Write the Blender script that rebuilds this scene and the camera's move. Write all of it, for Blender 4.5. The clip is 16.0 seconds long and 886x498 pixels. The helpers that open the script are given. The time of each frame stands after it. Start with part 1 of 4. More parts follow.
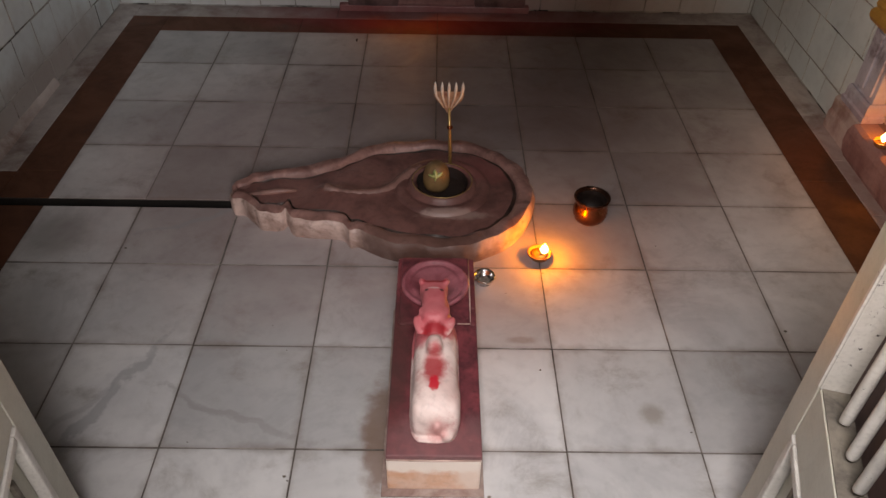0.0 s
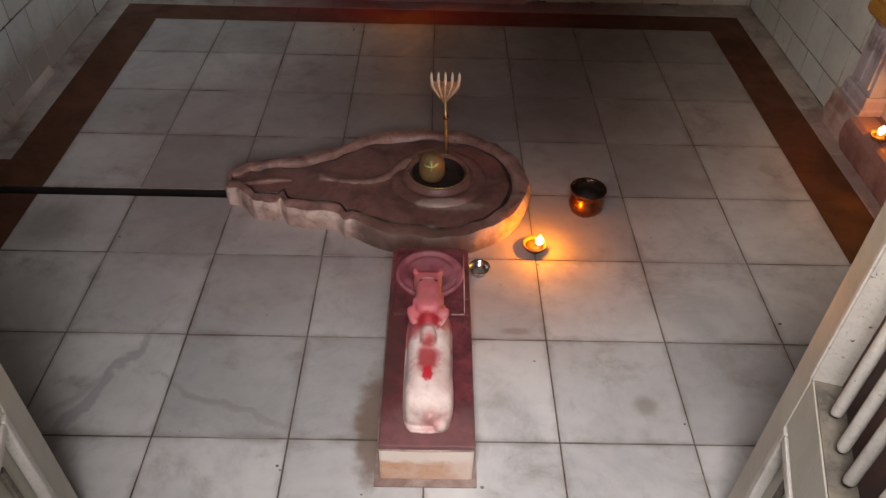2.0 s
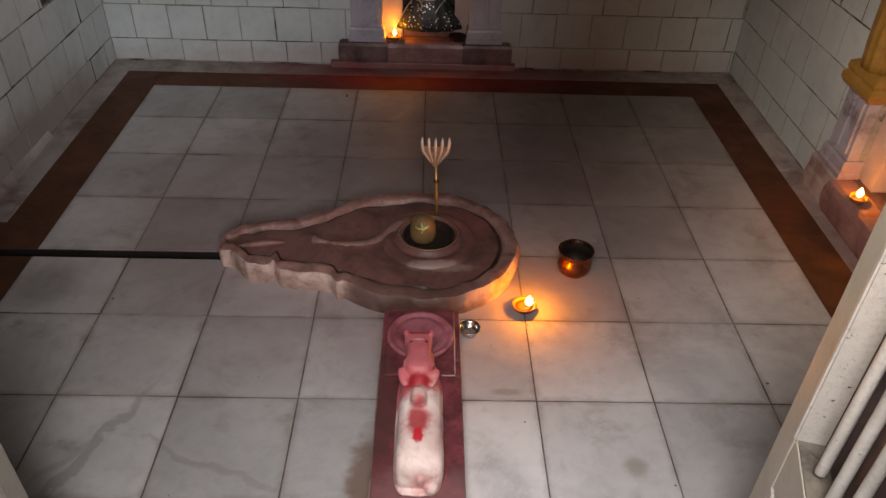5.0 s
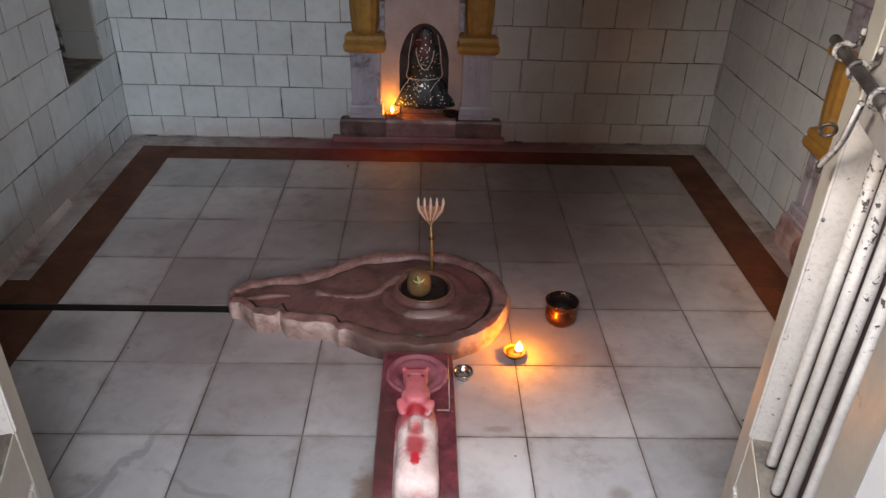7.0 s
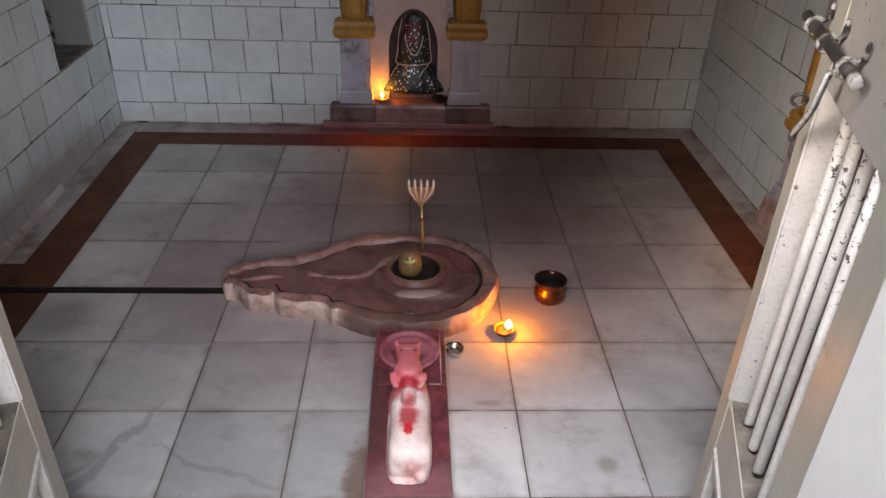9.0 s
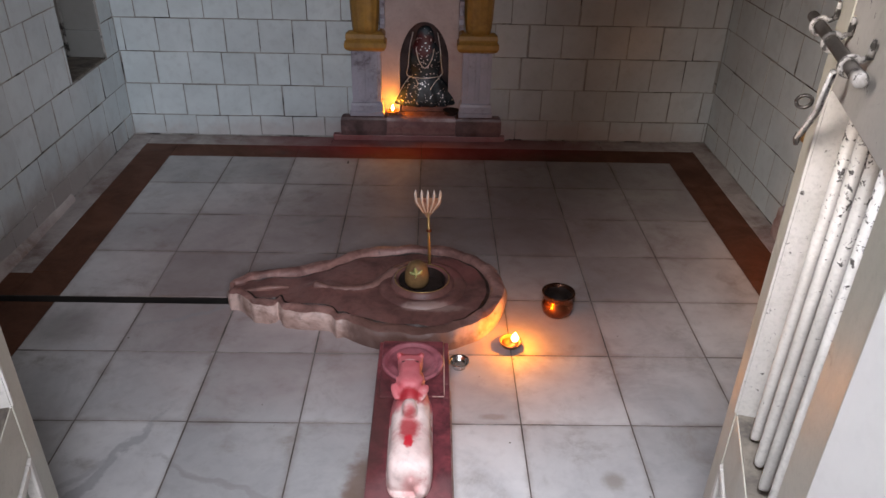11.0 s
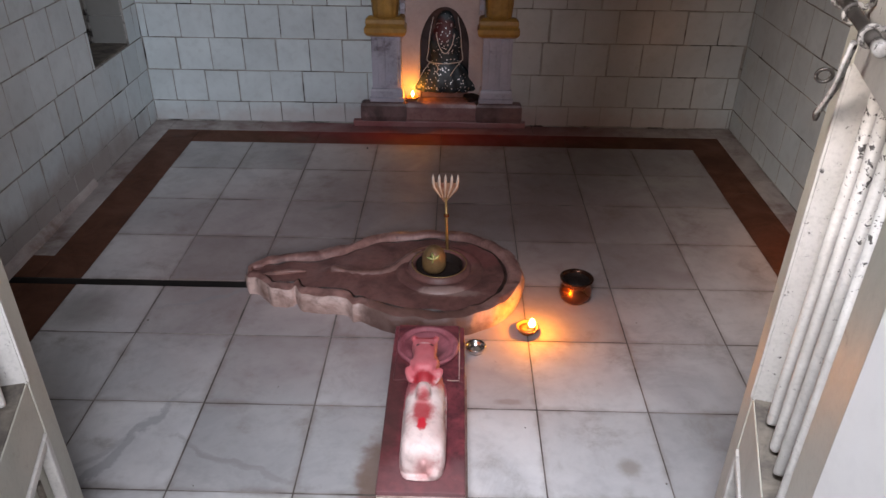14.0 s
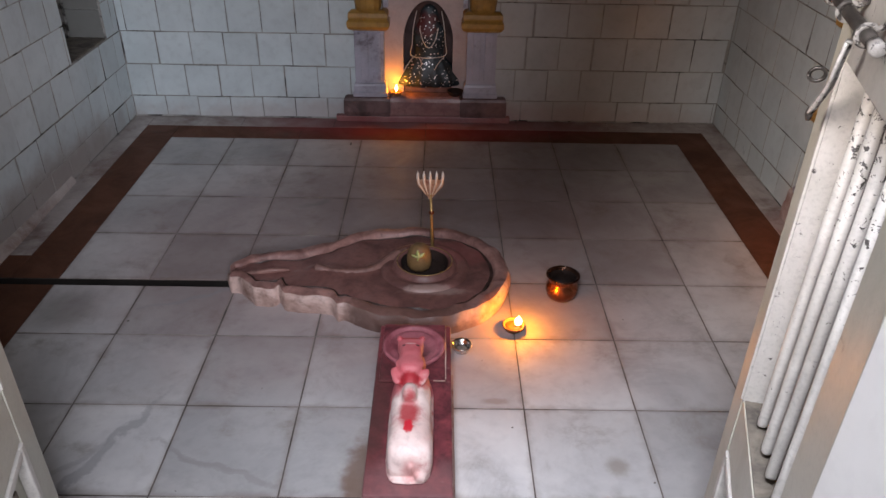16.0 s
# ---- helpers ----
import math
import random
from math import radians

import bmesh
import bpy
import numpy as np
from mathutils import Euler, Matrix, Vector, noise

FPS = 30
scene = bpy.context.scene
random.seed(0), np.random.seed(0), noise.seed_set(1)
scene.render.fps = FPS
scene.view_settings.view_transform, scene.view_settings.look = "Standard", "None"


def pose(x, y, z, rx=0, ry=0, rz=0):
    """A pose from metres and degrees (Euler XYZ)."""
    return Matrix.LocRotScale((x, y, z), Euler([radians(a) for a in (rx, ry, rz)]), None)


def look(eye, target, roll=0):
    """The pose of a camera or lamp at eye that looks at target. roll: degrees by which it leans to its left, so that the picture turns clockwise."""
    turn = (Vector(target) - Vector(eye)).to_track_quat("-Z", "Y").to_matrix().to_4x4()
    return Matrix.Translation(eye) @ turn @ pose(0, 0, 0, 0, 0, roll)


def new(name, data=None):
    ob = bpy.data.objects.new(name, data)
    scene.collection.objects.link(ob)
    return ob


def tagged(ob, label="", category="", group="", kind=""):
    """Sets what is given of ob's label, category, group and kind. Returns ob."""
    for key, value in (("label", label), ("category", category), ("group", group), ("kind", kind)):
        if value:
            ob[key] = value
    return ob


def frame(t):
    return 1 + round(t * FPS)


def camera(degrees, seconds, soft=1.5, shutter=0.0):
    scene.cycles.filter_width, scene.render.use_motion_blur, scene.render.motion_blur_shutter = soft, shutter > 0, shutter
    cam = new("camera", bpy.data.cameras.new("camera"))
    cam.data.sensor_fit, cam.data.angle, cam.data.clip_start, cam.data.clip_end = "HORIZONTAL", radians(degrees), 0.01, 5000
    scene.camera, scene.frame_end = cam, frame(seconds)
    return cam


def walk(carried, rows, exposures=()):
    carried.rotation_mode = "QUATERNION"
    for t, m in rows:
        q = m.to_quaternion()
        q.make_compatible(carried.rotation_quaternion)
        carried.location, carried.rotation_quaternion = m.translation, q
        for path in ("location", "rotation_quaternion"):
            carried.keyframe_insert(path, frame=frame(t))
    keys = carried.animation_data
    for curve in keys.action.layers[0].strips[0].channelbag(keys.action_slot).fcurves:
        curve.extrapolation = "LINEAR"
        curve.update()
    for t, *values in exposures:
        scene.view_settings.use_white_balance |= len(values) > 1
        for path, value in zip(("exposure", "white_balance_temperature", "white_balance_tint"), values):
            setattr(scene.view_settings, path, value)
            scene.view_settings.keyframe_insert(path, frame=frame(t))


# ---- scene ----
cam = camera(61.7, 16.0)
PATH = [
    (0, (0.002, -3.095, 1.434), (0.024, -1.585, 0.122), 1.3),
    (0.5, (0.007, -3.096, 1.431), (0.019, -1.588, 0.117), 1.1),
    (1, (0.006, -3.097, 1.429), (0.027, -1.595, 0.11), 1.6),
    (1.5, (0.006, -3.097, 1.43), (0.021, -1.595, 0.109), 1.4),
    (2, (0.01, -3.094, 1.428), (0.038, -1.598, 0.1), 1.8),
    (2.5, (0.008, -3.093, 1.428), (0.028, -1.601, 0.097), 1.5),
    (3, (0.008, -3.091, 1.424), (0.048, -1.598, 0.093), 1.7),
    (3.5, (0.005, -3.095, 1.426), (0.042, -1.605, 0.091), 2.0),
    (4, (0.009, -3.095, 1.426), (0.049, -1.6, 0.099), 2.1),
    (4.5, (0.012, -3.098, 1.439), (0.056, -1.564, 0.157), 2.1),
    (5, (0.014, -3.114, 1.453), (0.06, -1.518, 0.249), 2.0),
    (7.5, (0.016, -3.349, 1.47), (0.077, -1.624, 0.459), 1.6),
    (8, (0.015, -3.365, 1.47), (0.099, -1.642, 0.459), 1.5),
    (8.5, (0.014, -3.364, 1.47), (0.085, -1.64, 0.458), 1.7),
    (9, (0.012, -3.366, 1.466), (0.093, -1.66, 0.426), 1.8),
    (9.5, (0.012, -3.365, 1.466), (0.08, -1.631, 0.472), 1.5),
    (12, (0.063, -3.348, 1.425), (0.085, -1.621, 0.416), 1.4),
    (12.5, (0.063, -3.356, 1.43), (0.076, -1.632, 0.416), 1.3),
    (13, (0.062, -3.342, 1.416), (0.07, -1.629, 0.385), 1.6),
    (13.5, (0.061, -3.353, 1.42), (0.036, -1.635, 0.397), 0.9),
    (14, (0.065, -3.352, 1.419), (0.04, -1.636, 0.392), 0.7),
    (14.5, (0.071, -3.352, 1.427), (0.052, -1.644, 0.385), 0.6),
    (15, (0.072, -3.343, 1.421), (0.059, -1.631, 0.387), 0.7),
    (15.5, (0.068, -3.335, 1.408), (0.074, -1.624, 0.372), 1.2),
    (16, (0.061, -3.323, 1.418), (0.079, -1.616, 0.376), 1.1),
]
EXPOSE = [(0, -0.38, 8450, 40), (5.0, -0.37, 8450, 40), (7.4, -0.05, 7450, 38), (9.5, -0.05, 7450, 38), (12, -0.03, 7200, 39), (16, -0.03, 7200, 39)]
walk(cam, [(t, look(eye, target, roll)) for t, eye, target, roll in PATH], EXPOSE)

# ---- light ----
world = bpy.data.worlds.new("world")
scene.world = world
world.use_nodes = True
wn = world.node_tree
sky = wn.nodes.new("ShaderNodeTexSky")
sky.sky_type, sky.sun_disc = "NISHITA", False
sky.sun_elevation, sky.sun_rotation = radians(50), radians(150)
wn.links.new(sky.outputs[0], wn.nodes["Background"].inputs[0])
wn.nodes["Background"].inputs[1].default_value = 0.012


def lamp(name, kind, m, energy, colour, size):
    data = bpy.data.lights.new(name, kind)
    data.energy, data.color = energy, colour
    ob = new(name, data)
    ob.matrix_world = m
    return ob


# covered porch daylight coming in by the doorway, stood in for by aimed area lamps
door_light = lamp("doorway_daylight", "AREA", look((0.02, -3.44, 1.45), (-1.12, -0.55, 0.44)), 7.6, (0.71, 0.925, 1.0), 1)
door_light.data.shape, door_light.data.size, door_light.data.size_y = "RECTANGLE", 0.7, 0.9
door_light.data.spread = radians(62)
upper_light = lamp("doorhead_daylight", "AREA", look((0.0, -3.26, 1.95), (0.30, -2.32, 0.0)), 8.3, (0.71, 0.925, 1.0), 1)
upper_light.data.shape, upper_light.data.size, upper_light.data.size_y = "RECTANGLE", 0.5, 0.22
upper_light.data.spread = radians(62)
# fill lamp added at the left jamb, narrowed to brighten the east wall
side_light = lamp("left_jamb_fill", "AREA", look((-0.36, -3.14, 1.72), (1.50, -0.98, 0.38)), 2.7, (0.88, 0.98, 0.90), 1)
side_light.data.shape, side_light.data.size, side_light.data.size_y = "RECTANGLE", 0.2, 0.5
side_light.data.spread = radians(40)
FLAME = (1.0, 0.37, 0.012)
FLAMES = [(0.319, -1.480, 0.056, 3.0), (-0.150, 0.252, 0.178, 1.25), (1.441, -1.064, 0.178, 1.7)]
for fx, fy, fz, fe in FLAMES:
    glow = lamp("flame_glow", "POINT", pose(fx, fy, fz), fe, FLAME, 0.012)
    glow.data.shadow_soft_size = 0.012


# ---- materials ----
def wire(nt, a, b):
    nt.links.new(a, b)


def mixed(nt, fac, a, b):
    n = nt.nodes.new("ShaderNodeMix")
    n.data_type = "RGBA"
    for i, v in ((0, fac), (6, a), (7, b)):
        if hasattr(v, "is_linked"):
            wire(nt, v, n.inputs[i])
        else:
            n.inputs[i].default_value = v if i == 0 else (*v, 1)
    return n.outputs[2]


def maths(nt, op, a, b=0.0):
    n = nt.nodes.new("ShaderNodeMath")
    n.operation = op
    for i, v in ((0, a), (1, b)):
        if hasattr(v, "is_linked"):
            wire(nt, v, n.inputs[i])
        else:
            n.inputs[i].default_value = v
    return n.outputs[0]


def ranged(nt, v, lo, hi, a=0.0, b=1.0):
    n = nt.nodes.new("ShaderNodeMapRange")
    n.interpolation_type = "SMOOTHSTEP"
    wire(nt, v, n.inputs[0])
    for i, x in enumerate((lo, hi, a, b)):
        n.inputs[1 + i].default_value = x
    return n.outputs[0]


def noisy(nt, where, scale, detail=4.0, rough=0.55, warp=0.0):
    n = nt.nodes.new("ShaderNodeTexNoise")
    wire(nt, where, n.inputs["Vector"])
    n.inputs["Scale"].default_value, n.inputs["Detail"].default_value = scale, detail
    n.inputs["Roughness"].default_value, n.inputs["Distortion"].default_value = rough, warp
    return n.outputs[0]


def near(nt, where, centre, stretch, radius, soft, scale=9.0, turn=0.0):
    """A ragged patch round a centre: 1 inside, 0 outside."""
    sub = nt.nodes.new("ShaderNodeVectorMath")
    sub.operation = "SUBTRACT"
    if turn:
        wob = nt.nodes.new("ShaderNodeTexNoise")
        wire(nt, where, wob.inputs["Vector"])
        wob.inputs["Scale"].default_value, wob.inputs["Detail"].default_value = 9.0, 4.0
        mad = nt.nodes.new("ShaderNodeVectorMath")
        mad.operation = "MULTIPLY_ADD"
        wire(nt, wob.outputs["Color"], mad.inputs[0])
        mad.inputs[1].default_value = (0.11, 0.11, 0.0)
        wire(nt, where, mad.inputs[2])
        wire(nt, mad.outputs[0], sub.inputs[0])
        sub.inputs[1].default_value = (centre[0] + 0.055, centre[1] + 0.055, centre[2])
    else:
        wire(nt, where, sub.inputs[0])
        sub.inputs[1].default_value = centre
    rot = nt.nodes.new("ShaderNodeVectorRotate")
    rot.rotation_type = "Z_AXIS"
    rot.inputs["Angle"].default_value = radians(-turn)
    wire(nt, sub.outputs[0], rot.inputs["Vector"])
    mul = nt.nodes.new("ShaderNodeVectorMath")
    mul.operation = "MULTIPLY"
    wire(nt, rot.outputs[0], mul.inputs[0])
    mul.inputs[1].default_value = stretch
    ln = nt.nodes.new("ShaderNodeVectorMath")
    ln.operation = "LENGTH"
    wire(nt, mul.outputs[0], ln.inputs[0])
    d = maths(nt, "ADD", ln.outputs["Value"], maths(nt, "MULTIPLY", maths(nt, "SUBTRACT", noisy(nt, where, max(scale, 1.0 / radius), 6), 0.5), min(radius * 1.6, 0.24)))
    return ranged(nt, d, radius, radius + soft, 1.0, 0.0)


def surface(name, a, b, scale=6.0, rough=0.5, metal=0.0, fine=90.0, grain=0.12, bump=0.1, dirt=None, dirt_at=(0.55, 0.75), dirt_scale=3.5,
            spread=0.0, patches=(), rough_spread=0.15, coat=0.0, bump_size=0.002, veins=0.0, edge=None, rise=None):
    m = bpy.data.materials.new(name)
    m.use_nodes = True
    nt = m.node_tree
    bs = nt.nodes["Principled BSDF"]
    where = nt.nodes.new("ShaderNodeNewGeometry").outputs["Position"]
    n1 = noisy(nt, where, scale, 5, 0.6, 0.6)
    col = mixed(nt, ranged(nt, n1, 0.3, 0.72), a, b)
    n2 = noisy(nt, where, fine, 3)
    col = mixed(nt, maths(nt, "MULTIPLY", ranged(nt, n2, 0.45, 0.75), grain), col, tuple(c * 0.35 for c in b))
    if spread:
        rnd = nt.nodes.new("ShaderNodeObjectInfo").outputs["Random"]
        hv = nt.nodes.new("ShaderNodeHueSaturation")
        wire(nt, col, hv.inputs["Color"])
        wire(nt, ranged(nt, rnd, 0.0, 1.0, 1.0 - spread, 1.0 + spread * 0.6), hv.inputs["Value"])
        col = hv.outputs[0]
    if dirt:
        nd = noisy(nt, where, dirt_scale, 8, 0.7, 0.3)
        if rise:
            high = nt.nodes.new("ShaderNodeSeparateXYZ")
            wire(nt, where, high.inputs[0])
            nd = maths(nt, "ADD", nd, ranged(nt, high.outputs[2], rise[0], rise[1], 0.0, rise[2]))
        col = mixed(nt, ranged(nt, nd, dirt_at[0], dirt_at[1]), col, dirt)
    if edge:
        half, wide, paint, amount, keep = edge
        own = nt.nodes.new("ShaderNodeTexCoord").outputs["Object"]
        ab = nt.nodes.new("ShaderNodeVectorMath")
        ab.operation = "ABSOLUTE"
        wire(nt, own, ab.inputs[0])
        ax = nt.nodes.new("ShaderNodeSeparateXYZ")
        wire(nt, ab.outputs[0], ax.inputs[0])
        d = maths(nt, "MAXIMUM", ax.outputs[0], ax.outputs[1])
        d = maths(nt, "ADD", d, maths(nt, "MULTIPLY", maths(nt, "SUBTRACT", noisy(nt, where, 7.0, 6, 0.65), keep), wide * 3.2))
        col = mixed(nt, maths(nt, "MULTIPLY", ranged(nt, d, half - wide, half + wide * 0.4), amount), col, paint)
    if veins:
        ridge = maths(nt, "ABSOLUTE", maths(nt, "SUBTRACT", noisy(nt, where, 2.3, 7, 0.6, 1.2), 0.5))
        k = maths(nt, "MULTIPLY", ranged(nt, ridge, 0.0, 0.03, veins, 0.0), ranged(nt, noisy(nt, where, 1.7, 2), 0.45, 0.6))
        col = mixed(nt, k, col, tuple(c * 0.45 for c in b))
    for centre, stretch, radius, soft, paint, amount, *turn in patches:
        k = maths(nt, "MULTIPLY", near(nt, where, centre, stretch, radius, soft, 9.0, turn[0] if turn else 0.0), amount)
        col = mixed(nt, k, col, paint)
    wire(nt, col, bs.inputs["Base Color"])
    wire(nt, ranged(nt, n1, 0.25, 0.75, rough - rough_spread, rough + rough_spread), bs.inputs["Roughness"])
    bs.inputs["Metallic"].default_value = metal
    bs.inputs["Coat Weight"].default_value = coat
    bp = nt.nodes.new("ShaderNodeBump")
    bp.inputs["Strength"].default_value, bp.inputs["Distance"].default_value = bump, bump_size
    wire(nt, maths(nt, "ADD", n2, n1), bp.inputs["Height"])
    wire(nt, bp.outputs[0], bs.inputs["Normal"])
    return m


KUM = (0.30, 0.015, 0.02)
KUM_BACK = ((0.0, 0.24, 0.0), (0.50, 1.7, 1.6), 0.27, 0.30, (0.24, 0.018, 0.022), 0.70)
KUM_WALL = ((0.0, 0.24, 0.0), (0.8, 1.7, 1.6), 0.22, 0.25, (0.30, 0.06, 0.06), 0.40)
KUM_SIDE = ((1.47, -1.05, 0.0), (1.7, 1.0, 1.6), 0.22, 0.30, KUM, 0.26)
STAIN_SHADE = (0.16, 0.075, 0.04)
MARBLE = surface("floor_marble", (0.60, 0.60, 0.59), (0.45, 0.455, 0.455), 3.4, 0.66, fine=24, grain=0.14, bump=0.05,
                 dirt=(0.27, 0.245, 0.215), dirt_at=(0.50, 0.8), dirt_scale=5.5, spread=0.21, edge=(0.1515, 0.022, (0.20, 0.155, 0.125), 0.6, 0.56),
                 # brown stain beside the plinth, with the plinth's shadow painted in
                 patches=[((-0.115, -2.09, 0), (1.7, 0.5, 1), 0.05, 0.045, STAIN_SHADE, 0.75),
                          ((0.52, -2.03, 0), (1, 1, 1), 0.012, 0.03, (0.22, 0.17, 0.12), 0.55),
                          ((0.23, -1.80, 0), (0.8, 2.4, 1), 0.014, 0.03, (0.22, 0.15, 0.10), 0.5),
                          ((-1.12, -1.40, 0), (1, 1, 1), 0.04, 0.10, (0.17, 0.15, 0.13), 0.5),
                          # pinkish staining and the far floor's dimness, both painted into the marble
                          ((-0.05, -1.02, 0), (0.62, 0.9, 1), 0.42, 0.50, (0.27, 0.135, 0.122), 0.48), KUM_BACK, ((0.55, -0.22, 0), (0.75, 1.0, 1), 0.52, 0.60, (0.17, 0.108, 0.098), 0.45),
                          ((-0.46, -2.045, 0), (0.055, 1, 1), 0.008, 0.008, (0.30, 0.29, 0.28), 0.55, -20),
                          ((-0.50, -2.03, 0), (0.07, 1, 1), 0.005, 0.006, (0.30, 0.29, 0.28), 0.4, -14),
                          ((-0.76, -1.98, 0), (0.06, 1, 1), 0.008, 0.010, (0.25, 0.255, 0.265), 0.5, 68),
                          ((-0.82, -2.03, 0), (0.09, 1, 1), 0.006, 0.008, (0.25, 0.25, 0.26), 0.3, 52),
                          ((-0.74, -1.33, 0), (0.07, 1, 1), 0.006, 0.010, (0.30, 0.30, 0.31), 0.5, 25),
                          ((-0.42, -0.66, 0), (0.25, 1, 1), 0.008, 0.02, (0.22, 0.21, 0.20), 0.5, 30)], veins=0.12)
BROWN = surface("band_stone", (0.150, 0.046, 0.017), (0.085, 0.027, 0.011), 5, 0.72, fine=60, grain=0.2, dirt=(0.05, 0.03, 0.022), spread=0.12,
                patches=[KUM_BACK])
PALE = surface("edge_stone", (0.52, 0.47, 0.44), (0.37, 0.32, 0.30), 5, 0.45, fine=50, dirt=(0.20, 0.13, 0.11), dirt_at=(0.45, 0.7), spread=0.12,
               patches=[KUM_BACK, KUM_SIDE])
GROUT = surface("dirty_mortar", (0.11, 0.085, 0.07), (0.03, 0.024, 0.02), 6, 0.9, fine=120, grain=0.3)
EDGEDIRT = surface("edge_dirt", (0.34, 0.30, 0.27), (0.07, 0.055, 0.045), 7, 0.8, fine=60, grain=0.3)
DRAIN = surface("drain_dark", (0.012, 0.010, 0.009), (0.02, 0.016, 0.013), 12, 0.6, fine=120, grain=0.3)
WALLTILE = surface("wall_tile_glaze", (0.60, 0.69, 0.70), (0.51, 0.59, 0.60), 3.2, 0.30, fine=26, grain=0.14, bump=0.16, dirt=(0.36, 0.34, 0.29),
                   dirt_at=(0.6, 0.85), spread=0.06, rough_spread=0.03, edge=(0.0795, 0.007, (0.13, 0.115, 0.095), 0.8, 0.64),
                   # first patch paints the dimmer right end of the back wall
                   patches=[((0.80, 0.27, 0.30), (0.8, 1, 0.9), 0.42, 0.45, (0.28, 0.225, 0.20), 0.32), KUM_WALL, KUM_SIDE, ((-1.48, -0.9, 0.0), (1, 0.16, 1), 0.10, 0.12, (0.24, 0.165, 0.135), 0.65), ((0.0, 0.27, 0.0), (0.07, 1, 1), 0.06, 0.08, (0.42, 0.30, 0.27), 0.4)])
WALLJOINT = surface("wall_joint", (0.42, 0.42, 0.39), (0.24, 0.235, 0.215), 6, 0.9, fine=80, grain=0.3, dirt=(0.03, 0.026, 0.022), dirt_at=(0.52, 0.60), dirt_scale=5)
# unseen ceiling and upper walls, coloured dark to cut bounced light
PLASTER = surface("dark_limewash", (0.22, 0.20, 0.18), (0.13, 0.12, 0.11), 3, 0.8, fine=70, dirt=(0.07, 0.06, 0.055), dirt_at=(0.62, 0.9))
JAMBPAINT = surface("jamb_paint", (0.66, 0.65, 0.62), (0.57, 0.56, 0.53), 3, 0.55, fine=60, grain=0.05, dirt=(0.5, 0.48, 0.44), dirt_at=(0.66, 0.95))
DOORPAINT = surface("door_paint", (0.45, 0.44, 0.37), (0.36, 0.35, 0.29), 4, 0.42, fine=120, grain=0.12, dirt=(0.15, 0.11, 0.075), dirt_at=(0.62, 0.76), dirt_scale=9,
                    bump=0.2, rough_spread=0.08)
RAILPAINT = surface("chipped_door_paint", (0.42, 0.41, 0.375), (0.34, 0.33, 0.30), 4, 0.48, fine=120, grain=0.12, dirt=(0.03, 0.026, 0.022), dirt_at=(0.64, 0.66), dirt_scale=34, bump=0.15)
BARPAINT = surface("bar_paint", (0.60, 0.58, 0.53), (0.46, 0.44, 0.40), 14, 0.5, fine=140, grain=0.2, dirt=(0.03, 0.026, 0.022), dirt_at=(0.60, 0.62),
                   dirt_scale=60, bump=0.35)
LININGPAINT = surface("lining_paint", (0.56, 0.54, 0.50), (0.47, 0.455, 0.41), 12, 0.5, fine=140, grain=0.25, dirt=(0.05, 0.045, 0.04), dirt_at=(0.64, 0.66), dirt_scale=70, bump=0.3)
LOWBAR = surface("lower_bar_paint", (0.58, 0.56, 0.515), (0.46, 0.44, 0.40), 12, 0.45, fine=140, grain=0.25, dirt=(0.035, 0.03, 0.026), dirt_at=(0.66, 0.675), dirt_scale=92, bump=0.3, rise=(0.82, 1.13, 0.105))
GRIME = surface("rail_grime", (0.22, 0.19, 0.15), (0.08, 0.07, 0.06), 18, 0.9, fine=120, grain=0.3)
CHIPPED = surface("chipped_grey", (0.36, 0.35, 0.33), (0.26, 0.25, 0.23), 30, 0.45, fine=160, grain=0.3, dirt=(0.03, 0.028, 0.025), dirt_at=(0.50, 0.54), dirt_scale=70)
IRON = surface("worn_iron", (0.05, 0.045, 0.04), (0.13, 0.12, 0.11), 40, 0.5, metal=0.7, fine=160, grain=0.3)
PALESTEEL = surface("worn_pale_steel", (0.66, 0.65, 0.62), (0.48, 0.47, 0.44), 40, 0.35, metal=0.2, fine=160, grain=0.3, dirt=(0.05, 0.045, 0.04), dirt_at=(0.58, 0.62), dirt_scale=60)
STEEL = surface("bright_steel", (0.72, 0.71, 0.70), (0.55, 0.54, 0.53), 40, 0.22, metal=1.0, fine=160, rough_spread=0.08)
SANDSTONE = surface("pink_sandstone", (0.44, 0.225, 0.190), (0.18, 0.078, 0.065), 11, 0.50, fine=60, grain=0.3, bump=0.5, dirt=(0.10, 0.050, 0.040), dirt_at=(0.53, 0.72), dirt_scale=9,
                    bump_size=0.006, patches=[((-0.03, -1.49, 0.07), (0.55, 1.2, 0.6), 0.07, 0.08, (0.12, 0.055, 0.042), 0.75)])
OILSTONE = surface("oily_sandstone", (0.275, 0.120, 0.102), (0.130, 0.053, 0.045), 8, 0.42, fine=60, grain=0.3, bump=0.3, dirt=(0.07, 0.036, 0.030), dirt_at=(0.52, 0.76), bump_size=0.004,
                   patches=[((0.060, -1.362, 0.07), (0.30, 1.5, 0.5), 0.020, 0.020, (0.44, 0.30, 0.26), 0.6), ((0.16, -1.12, 0.06), (0.7, 1.0, 0.5), 0.05, 0.05, (0.33, 0.10, 0.09), 0.5)])
